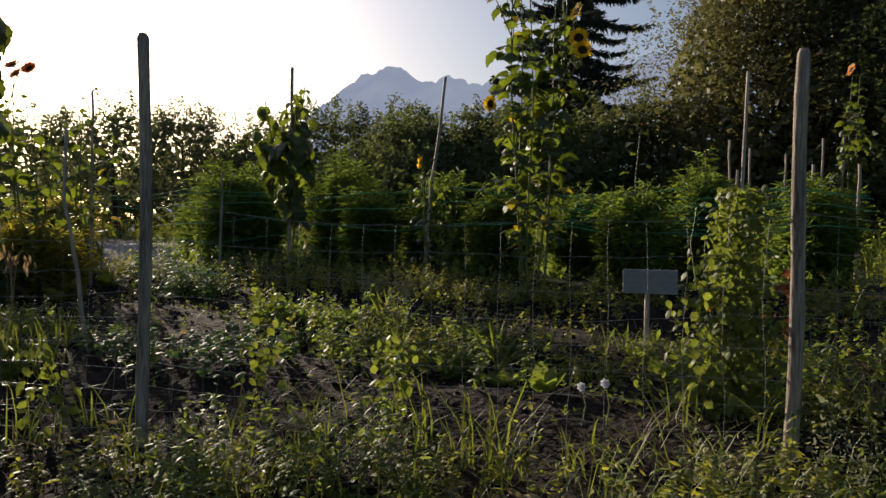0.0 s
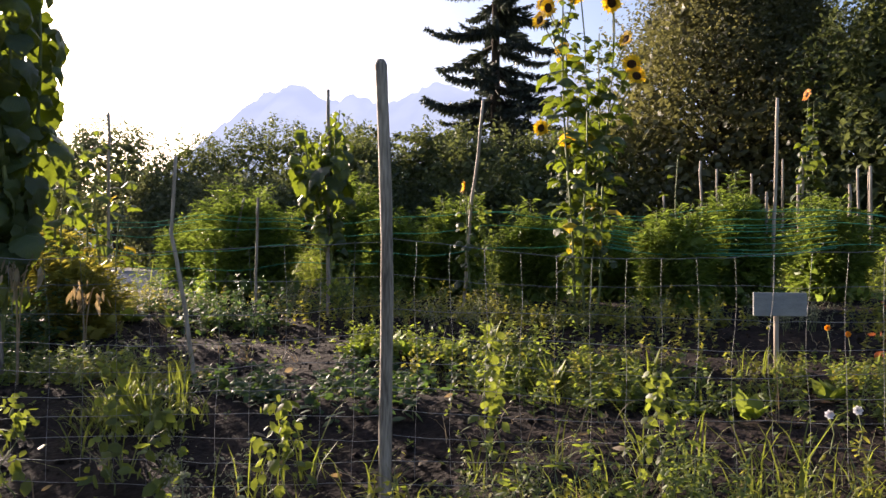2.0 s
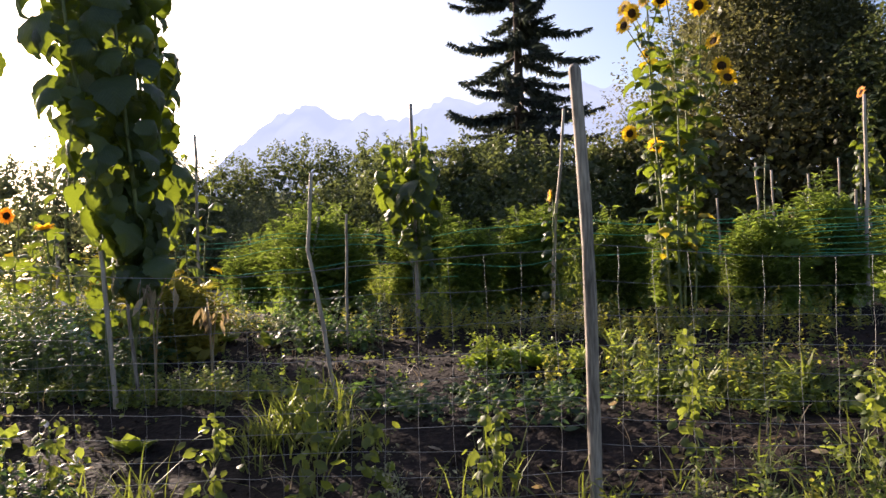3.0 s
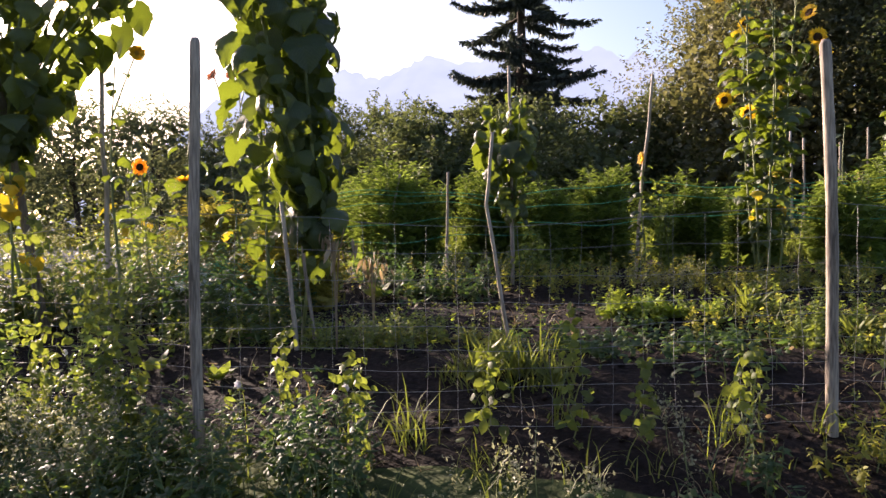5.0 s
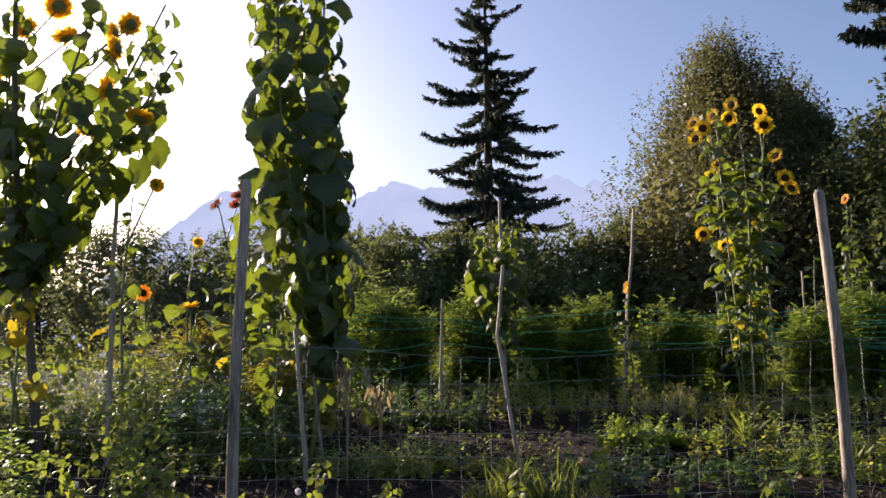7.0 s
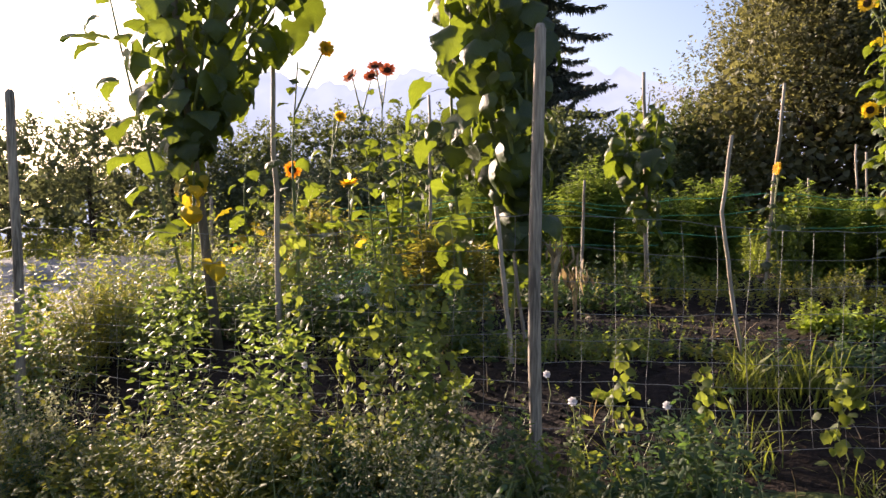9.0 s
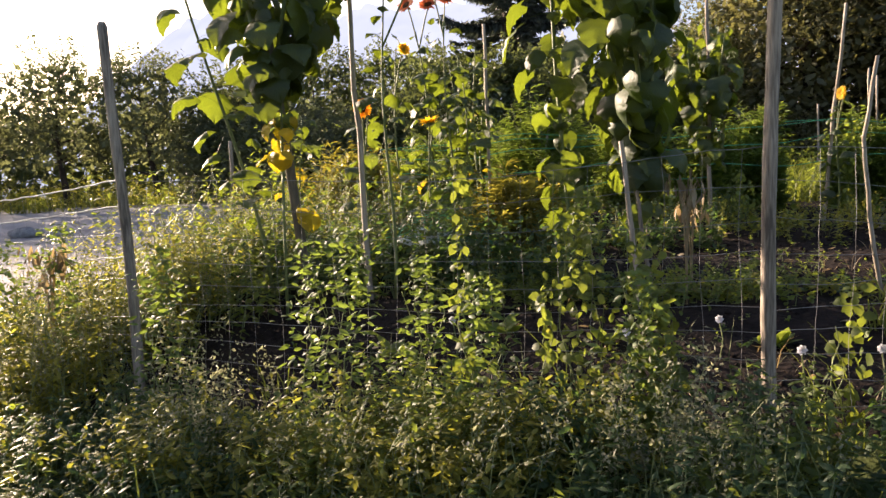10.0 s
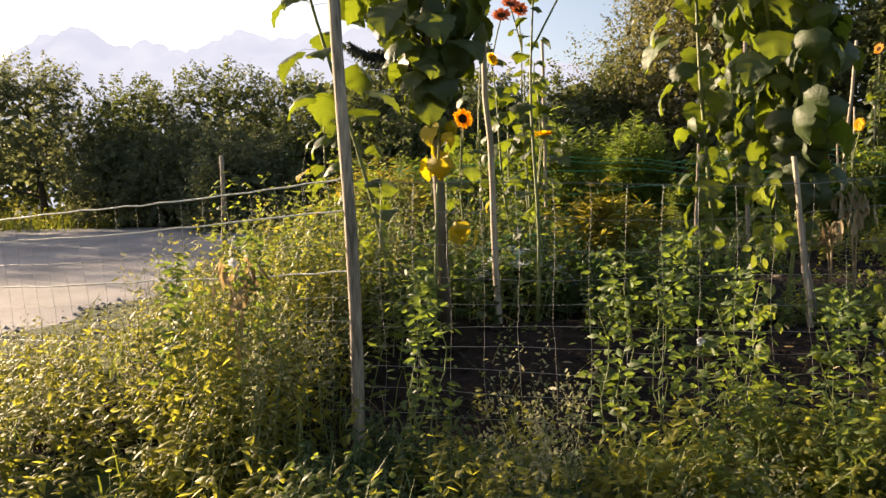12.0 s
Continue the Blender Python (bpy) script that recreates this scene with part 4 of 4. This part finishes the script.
x, y, s = clumps(62, -5.2, 3, -1.15, -0.25, 11, 0.1)
cut = x < -2.2
few = cut & (np.sin(x * 3.7 + 1.0) > 0.1)
herb(sb, ld, x[few], y[few], 0.24 * s[few], 0.07, 12, ratio=0.45)
herb(sb, lw, x[~cut], y[~cut], 0.28 * s[~cut], 0.06, 17, ratio=0.42)
x, y, s = clumps(24, -3.6, 3, -1.2, -0.2, 9, 0.09)
herb(sb, ly, x, y, 0.26 * s, 0.055, 15, ratio=0.45)
x, y, s = clumps(36, -5.5, -2.4, -1.25, -0.1, 1, 0.1)
grass(gb, x, y, 0.22 * s, 0.006, 14, 0.05)
x, y, s = clumps(70, -2.4, 3, -1.25, -0.1, 1, 0.1)
grass(gb, x, y, 0.3 * s, 0.006, 18, 0.05)
x, y, s = clumps(60, -13, 3, -0.2, 0.35, 1, 0.1)
grass(gb, x, y, 0.42 * s, 0.008, 14, 0.05)
x, y, s = clumps(60, -13, -5, -1.4, -0.3, 1, 0.1)
grass(gb, x, y, 0.3 * s, 0.008, 14, 0.06)
# taller weeds from the third post on
x, y, s = clumps(15, -6.4, -4.7, -0.9, 0.0, 13, 0.1)
# Half of this stretch takes the darker leaf copy, standing for shade.
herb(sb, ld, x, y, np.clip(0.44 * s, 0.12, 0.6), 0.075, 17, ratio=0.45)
x, y, s = clumps(24, -7.35, -5.2, -0.75, 0.05, 12, 0.075)
herb(sb, lw, x, y, np.clip(0.44 * s, 0.12, 0.62), 0.075, 17, ratio=0.42)
x, y, s = clumps(22, -8.3, -5.2, -1.25, -0.5, 10, 0.12)
herb(sb, ld, x, y, 0.26 * s, 0.07, 14, ratio=0.45)
x, y, s = clumps(14, -7.6, -6.0, -0.75, -0.25, 14, 0.14)
herb(sb, ly, x, y, 0.4 * s, 0.075, 15, ratio=0.45)
x, y, s = clumps(22, -8.1, -6.5, -0.9, -0.35, 13, 0.09)
herb(sb, ly, x, y, 0.36 * s, 0.055, 20, ratio=0.5)
x, y, s = clumps(20, -8.6, -5.6, -1.0, -0.4, 11, 0.1)
herb(sb, lw, x, y, 0.32 * s, 0.07, 14, ratio=0.5)
x, y, s = clumps(32, -9.6, -8.72, -0.5, 1.3, 13, 0.11)
herb(sb, ly, x, y, np.clip(0.62 * s, 0.2, 0.92), 0.062, 24, ratio=0.4, tilt=(-40, 40))
x, y, s = clumps(56, -12.4, -9.3, -0.8, 0.9, 12, 0.1)
herb(sb, ly, x, y, np.clip(0.29 * s, 0.1, 0.44), 0.075, 12, ratio=0.38, tilt=(-40, 45))
x, y, s = clumps(12, -9.7, -8.5, 0.4, 1.9, 12, 0.15)
herb(sb, lw, x, y, 0.75 * s, 0.085, 17, ratio=0.45)
x, y, s = clumps(36, -12.5, -8.2, -1.4, -0.5, 10, 0.14)
herb(sb, ly, x, y, 0.32 * s, 0.085, 11, ratio=0.38)
x, y, s = clumps(40, -8.7, -7.2, -1.3, -0.15, 10, 0.12)
herb(sb, ld, x, y, 0.2 * s, 0.06, 13, ratio=0.45)
x, y, s = clumps(24, -8.8, -5, -1.5, -0.4, 1, 0.12)
grass(gb, x, y, 0.25 * s, 0.007, 18, 0.07)
# tall herbs behind the fence, at the sunflowers' feet
x, y, s = clumps(42, -9.4, -6.3, 3.8, 5.8, 11, 0.14, False)
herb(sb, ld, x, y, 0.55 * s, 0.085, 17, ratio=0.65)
x, y, s = clumps(20, -9.6, -7.2, 3.9, 6.4, 11, 0.16, False)
herb(sb, lw, x, y, 1.0 * s, 0.085, 20, ratio=0.45)
x, y, s = clumps(30, -10.3, -8.9, 3.6, 7.0, 12, 0.18, False)
herb(sb, ly, x, y, 0.7 * s, 0.085, 16, ratio=0.4)
# low growth on the beds
x, y, s = clumps(26, -7.2, -4.9, 3.55, 4.3, 12, 0.14, False)
herb(sb, lw, x, y, 0.22 * s, 0.05, 16, ratio=0.7)
x, y, s = clumps(6, -4.6, -3.9, 3.0, 3.6, 6, 0.1, False)
grass(gb, x, y, 0.26 * s, 0.009, 12, 0.05)
x, y, s = clumps(10, -6.2, -4.4, 3.8, 4.3, 8, 0.12, False)
herb(sb, ly, x, y, 0.14 * s, 0.06, 8, ratio=0.7)
x, y, s = clumps(16, -4.6, -2.6, 3.4, 5.0, 9, 0.15, False)
herb(sb, ld, x, y, 0.16 * s, 0.075, 9, ratio=0.7)
x, y, s = clumps(22, -2.9, 1.8, 3.9, 5.0, 12, 0.16, False)
herb(sb, lw, x, y, 0.26 * s, 0.055, 20, ratio=0.6)
x, y, s = clumps(14, -3.4, 1.8, 4.2, 5.3, 12, 0.15, False)
herb(sb, ly, x, y, 0.24 * s, 0.05, 18, ratio=0.6)
x, y, s = clumps(9, -3.8, -2.9, 4.8, 5.3, 8, 0.09, False)
herb(sb, ll, x, y, 0.2 * s, 0.06, 20, ratio=0.6, tilt=(-20, 50))
x, y, s = clumps(10, -2.7, -1.5, 4.0, 5.0, 9, 0.1, False)
herb(sb, lw, x, y, 0.34 * s, 0.065, 22, ratio=0.5, tilt=(-20, 50))
x, y, s = clumps(14, -3.0, 1.5, 3.6, 5.4, 6, 0.1, False)
grass(gb, x, y, 0.2 * s, 0.008, 12, 0.05)
x, y, s = clumps(46, -8, 3, 6.5, 7.5, 14, 0.2, False)
herb(sb, ly, x, y, 0.28 * s, 0.055, 18, ratio=0.6)
x, y, s = clumps(22, -8, 3, 6.8, 8.2, 12, 0.2, False)
herb(sb, lw, x, y, 0.3 * s, 0.07, 14, ratio=0.6)
x, y, s = clumps(14, -7.5, -4.4, 6.0, 7.4, 10, 0.16, False)
herb(sb, ld, x, y, 0.42 * s, 0.08, 14, ratio=0.6)
x, y = patch(1500, -11, 5, 9.9, 21)
herb(None, lw, x, y, rng.uniform(0.4, 1.0, len(x)), 0.12, 16, "small", 0.5)
x, y = patch(1500, -10, 5, 10, 21)
grass(gb, x, y, rng.uniform(0.4, 0.8, len(x)), 0.018, 9, 0.1)
x = rng.uniform(-50, -12, 2200)
row = 26.2 + 0.44 * np.minimum(x + 18, 0)
y = row + rng.uniform(-1.2, 8, 2200)
grass(gb, x[:700], y[:700], rng.uniform(0.5, 1.1, 700), 0.03, 9, 0.15)
herb(None, ly, x, y, rng.uniform(0.4, 1.0, 2200) * (1 + 0.1 * (y - row)), 0.14, 15, "small", 0.5)
x, y = patch(2600, -14, 4, -3.0, 2.2)
y = np.minimum(y, fence_y(x) - rng.uniform(1.3, 1.7, len(x)))
grass(gb, x, y, rng.uniform(0.05, 0.13, len(x)), 0.006, 9, 0.06)
pb = Buf()


def plumes(x, y, h, n):
    """Fine pale seed heads: stems with many tiny bracts in their upper half."""
    k = len(x)
    f = 0.45 + 0.55 * rng.random((k, n))
    ln = rng.normal(0, 0.16, (k, 2)) * h[:, None]
    p = np.stack((x[:, None] + ln[:, :1] * f, y[:, None] + ln[:, 1:] * f, ground_z(x, y)[:, None] + h[:, None] * f), -1).reshape(-1, 3)
    p += rng.normal(0, 0.018, p.shape)
    L = rng.uniform(0.01, 0.028, len(p))
    pb.leaves(p, rand_dirs(len(p), -20, 70), rng.normal(0, 1, p.shape) + UP, L, L * 0.55, "small")
    tip = np.stack((ln[:, 0], ln[:, 1], h), 1)
    sb.leaves(np.stack((x, y, ground_z(x, y) - 0.02), 1), tip, rng.normal(0, 1, (k, 3)) + (0, -1, 0), np.linalg.norm(tip, axis=1), 0.005, "blade")


x, y, s = clumps(12, -8.0, -5.6, -0.8, -0.3, 8, 0.08)
plumes(x, y, np.clip(0.5 * s, 0.2, 0.72), 46)
x, y, s = clumps(9, -9.8, -8.7, -0.5, 1.2, 7, 0.1)
plumes(x, y, np.clip(0.72 * s, 0.25, 1.0), 46)
x, y, s = clumps(12, -12, -9.2, -0.8, 0.6, 7, 0.13)
plumes(x, y, 0.34 * s, 40)
x, y, s = clumps(15, -5.2, 2.6, -1.1, -0.2, 8, 0.1)
plumes(x, y, 0.28 * s, 36)
x, y, s = clumps(20, -7.5, 2.6, 6.4, 7.6, 9, 0.15, False)
plumes(x, y, 0.3 * s, 36)
x, y, s = clumps(10, -9.8, -7.0, 4.0, 6.4, 8, 0.15, False)
plumes(x, y, 0.85 * s, 46)
stuff("seeding_weeds", pb, M_PALE, "pale fluffy seed heads of flowering weeds", "weeds")
stuff("weed_stalk", sb, M_STEM, "thin green stems of tangled weeds", "weeds")
stuff("weeds", lw, M_WEED, "tangled green weeds along the fence and beds", "weeds")
stuff("yellow_weeds", ly, M_WEED_Y, "yellow green weeds, low sunlight partly put into their colour", "weeds")
stuff("lush_herbs", ll, M_LUSH, "lush fresh green herbs in the sunlit bed", "herbs")
stuff("dark_weeds", ld, M_WEED_SHADED, "dark leafy herbs and weeds, shade partly put into their colour", "weeds")
stuff("grass", gb, M_GRASS, "uneven tufts of long grass", "grass")


# ---- soil crumbs, litter, small plants ----
def clods(buf, x, y, size):
    """Lumps of earth, each an uneven squat octahedron."""
    k = len(x)
    t = np.array([(1, 0, 0), (0, 1, 0), (-1, 0, 0), (0, -1, 0), (0, 0, 0.75), (0, 0, -0.5)], float)
    v = t[None] * (1 + rng.normal(0, 0.25, (k, 6, 1))) + rng.normal(0, 0.12, (k, 6, 3))
    a = rng.uniform(0, 6.28, k)
    c, s = np.cos(a)[:, None], np.sin(a)[:, None]
    v = np.stack((v[..., 0] * c - v[..., 1] * s, v[..., 0] * s + v[..., 1] * c, v[..., 2]), -1) * size[:, None, None]
    v += np.stack((x, y, ground_z(x, y) + 0.2 * size), -1)[:, None]
    f = np.array([(0, 1, 4), (1, 2, 4), (2, 3, 4), (3, 0, 4), (1, 0, 5), (2, 1, 5), (3, 2, 5), (0, 3, 5)])
    buf.add(v.reshape(-1, 3), (f[None] + (np.arange(k) * 6)[:, None, None]).reshape(-1, 3))


cb = Buf()
x, y = patch(9000, -8.5, 3.2, 2.3, 8.4)
clods(cb, x, y, 0.005 + 0.025 * rng.random(len(x)) ** 4)
stuff("soil_clods", cb, M_SOIL, "dark crumbly clods of garden earth", "soil")
rb = Buf()
x, y = patch(2600, -15, -11.2, 4.6, 12)
clods(rb, x, y, 0.008 + 0.03 * rng.random(len(x)) ** 4)
stuff("gravel", rb, M_STONE, "loose grey stones on the gravel lot", "gravel")

lb = Buf()
x, y = patch(650, -8.5, 3.0, 2.2, 7.8, 0.3)
n = len(x)
L = rng.uniform(0.03, 0.1, n)
lb.leaves(np.stack((x, y, ground_z(x, y) + rng.uniform(0.01, 0.05, n)), 1), rand_dirs(n, -10, 35), UP + rng.normal(0, 0.5, (n, 3)), L, L * rng.uniform(0.15, 0.6, n), "oval")
x, y = patch(450, -9, 3.0, 1.2, 7.8, 0.3)
grass(lb, x, y, rng.uniform(0.12, 0.3, len(x)), 0.005, 4, 0.05, (5, 70))
stuff("dry_litter", lb, M_DRY, "dry brown leaves and straw on the soil", "litter")

sm = Buf()
x, y = patch(900, -8, 3, 2.3, 6.4, 0.0)
herb(None, sm, x, y, rng.uniform(0.02, 0.1, len(x)), 0.035, 7, "small", 0.7, tilt=(0, 50))
stuff("seedlings", sm, M_WEED, "small green seedlings scattered on bare soil", "weeds")


M_LIME = leaf_mat("lettuce_leaf", (0.14, 0.2, 0.02), (0.3, 0.4, 0.06), (0.4, 0.52, 0.05), 0.4, "object")


def rosette(name, x, y, r, n, mat, label, category, ratio=0.7, tilt=(15, 70)):
    """A low plant of broad leaves from one root."""
    t = thing(name, x, y, label, category)
    me = []
    for s in range(3):
        bb = Buf()
        bb.leaves([(0, 0, 0)], [(1, 0, 0.0)], [(0, 0, 1)], 1.0, ratio, "oval")
        me.append(bb.mesh("leaf", mat, True))
    for i in range(n):
        sz = r * rng.uniform(0.7, 1.2)
        part("leaf", me[i % 3], t, "", Matrix.LocRotScale(Vector((rng.uniform(-0.03, 0.03), rng.uniform(-0.03, 0.03), 0.01)), Euler((rng.uniform(-0.4, 0.4), -radians(rng.uniform(*tilt)), i * 2.4 + rng.uniform(-0.3, 0.3))), (sz, sz, sz)))
    return t


for x, y, r, n in ((-3.75, 5.05, 0.17, 14), (-3.5, 5.15, 0.2, 16), (-3.3, 5.08, 0.17, 14), (-3.0, 5.2, 0.15, 12), (-2.2, 4.9, 0.17, 12), (-1.9, 5.05, 0.18, 12)):
    rosette("lettuce", x, y, r * 0.85, n + 4, M_LIME, "pale yellow green leafy lettuce on dark soil", "lettuce")
for x, y, r in ((-2.69, 5.25, 0.33), (-2.5, 5.2, 0.26), (-4.15, 3.15, 0.24), (-4.4, 3.3, 0.2), (-3.95, 3.05, 0.2), (-2.1, 4.4, 0.24), (-1.5, 4.6, 0.28)):
    rosette("leek_tuft", x, y, r, 18, M_GRASS, "tuft of long narrow green leaves", "leek", 0.07, (35, 85))
for x, y, r, n in ((-5.2, 2.98, 0.16, 9), (-6.7, 3.1, 0.15, 8), (-6.1, 2.9, 0.14, 8), (-7.3, 2.7, 0.14, 8), (-1.3, 4.1, 0.15, 8), (-1.0, 3.9, 0.14, 8), (-0.5, 4.6, 0.15, 9), (-5.6, 4.2, 0.15, 9), (-6.3, 6.2, 0.22, 10), (-6.0, 6.4, 0.2, 10), (-7.0, 6.3, 0.2, 9)):
    rosette("broadleaf_plant", x, y, r, n, M_WEED, "low broad-leaved green plant on dark soil", "plant", 0.75, (20, 70))


def withered(x, y, top, label):
    """A bent dead stalk with limp hanging leaves."""
    t = thing("withered_plant", x, y, label, "plant")
    h = top - t.location.z
    st, lf = Buf(), Buf()
    for s in range(3):
        u = np.linspace(0, 1, 7)
        a = s * 2.1 + x
        bend = 0.12 * u ** 2
        p = np.stack((math.cos(a) * bend, math.sin(a) * bend, h * np.sin(u * 2.0) / 0.93 - 0.03 * (u == 0)), 1)
        st.tube(p, np.linspace(0.007, 0.003, 7), 5, False)
        k = 8
        q = p[rng.integers(3, 7, k)] + rng.normal(0, 0.03, (k, 3))
        L = rng.uniform(0.07, 0.15, k)
        lf.leaves(q, rand_dirs(k, -88, -55), rng.normal(0, 1, (k, 3)), L, L * 0.3, "oval")
    part("stalk", st.mesh("stalk", M_DRY), t)
    part("foliage", lf.mesh("foliage", M_DRY), t)


withered(-5.52, 4.15, 0.98, "withered pale brown plant with limp leaves")
withered(-5.6, 3.65, 1.15, "withered pale sunflower shoot with hanging leaves")
withered(-9.05, 2.1, 0.9, "broken grey brown weed stalk beside the fence")
withered(0.4, 15.8, 2.2, "pale dry maize-like stalks in a far bed")
withered(-0.2, 16.0, 2.1, "pale dry maize-like stalks in a far bed")


def small_flower(x, y, z, mat, label, size=0.018):
    """One bloom on a thin stem."""
    t = thing("wild_flower", x, y, label, "flower", "white flowers")
    h = z - t.location.z
    st, pe = Buf(), Buf()
    st.tube([(0, 0, -0.02), (0.02, 0, h * 0.5), (0, 0, h)], 0.003, 4, False)
    k = 7
    a = np.arange(k) * 2 * math.pi / k
    d = np.stack((np.cos(a), -0.5 + 0 * a, np.sin(a)), 1)
    pe.leaves(np.tile((0, 0, h), (k, 1)), d, np.tile((0, -1.0, 0), (k, 1)), size, size * 0.9, "petal")
    part("stem", st.mesh("stem", M_STEM), t)
    part("bloom", pe.mesh("bloom", mat), t)


for x, y, z in ((-5.31, 1.95, 0.49), (-5.53, 2.71, 0.47), (-0.13, 3.9, 0.81), (-0.71, 3.52, 0.54), (-0.6, 3.5, 0.57), (-9.06, 2.08, 0.96), (-6.0, 2.6, 0.42), (-6.9, 2.5, 0.5), (-4.9, 2.3, 0.42)):
    small_flower(x, y, z, M_PETAL_W, "small white bindweed bloom on a thin stem", 0.026)
for x, y, z in ((-0.35, 5.6, 0.75), (-0.2, 5.7, 0.7)):
    small_flower(x, y, z, M_PETAL_O, "small orange bloom on a thin stem", 0.026)

nt = thing("crop_netting", -7.55, 5.15, "slack teal green crop netting over low plants", "netting")
bb = Buf()
o = np.array(nt.location)
for i in range(16):
    u = np.linspace(0, 1, 14)
    yy = -0.5 + i / 15
    p = np.stack((-0.7 + 1.4 * u, yy + 0.05 * np.sin(u * 9 + i), 0.45 * np.sin(np.pi * u) ** 0.6 * math.cos(yy * 1.8) + 0.02 * np.sin(u * 21 + i * 2)), 1)
    bb.tube(p, 0.0025, 4, False)
    p = np.stack((-0.7 + 1.4 * (i / 15) + 0.03 * np.sin(u * 8), -0.5 + u, 0.45 * np.sin(np.pi * i / 15) ** 0.6 * np.cos((u - 0.5) * 1.8) + 0.02 * np.sin(u * 17 + i)), 1)
    bb.tube(p, 0.0025, 4, False)
part("mesh_sheet", bb.mesh("mesh_sheet", M_TWINE), nt)
fl = Buf()
u = np.linspace(0, 1, 22)
U1, V1 = np.meshgrid(u, u, indexing="ij")
fl.add(np.stack((-0.55 + 0.9 * U1 + 0.02 * np.sin(V1 * 11), -0.5 + 0.75 * V1, 0.03 + 0.3 * np.sin(np.pi * U1) ** 0.7 * np.cos((V1 - 0.5) * 1.8) + 0.025 * np.sin(U1 * 23 + V1 * 9) + 0.015 * np.sin(V1 * 31)), -1),
       [(a * 22 + c, (a + 1) * 22 + c, (a + 1) * 22 + c + 1, a * 22 + c + 1) for a in range(21) for c in range(21)])
part("fleece", fl.mesh("fleece", M_SHEET, True), nt, "rumpled pale blue-white fleece")

for x, y, s in ((-18.7, 12.4, 0.24), (-17.7, 12.2, 0.2)):
    t = thing("boulder", x, y, "dark rough boulder on the gravel lot", "stone")
    bm = bmesh.new()
    bmesh.ops.create_icosphere(bm, subdivisions=3, radius=s)
    for v in bm.verts:
        v.co = Vector((v.co.x * 1.8, v.co.y, v.co.z * 0.7)) * (1 + 0.25 * noise.noise(v.co * 5 + Vector((x, y, 0))))
    me = bpy.data.meshes.new("rock")
    bm.to_mesh(me)
    bm.free()
    me.materials.append(M_STONE)
    part("rock", me, t, "", Matrix.Translation((0, 0, s * 0.4)))
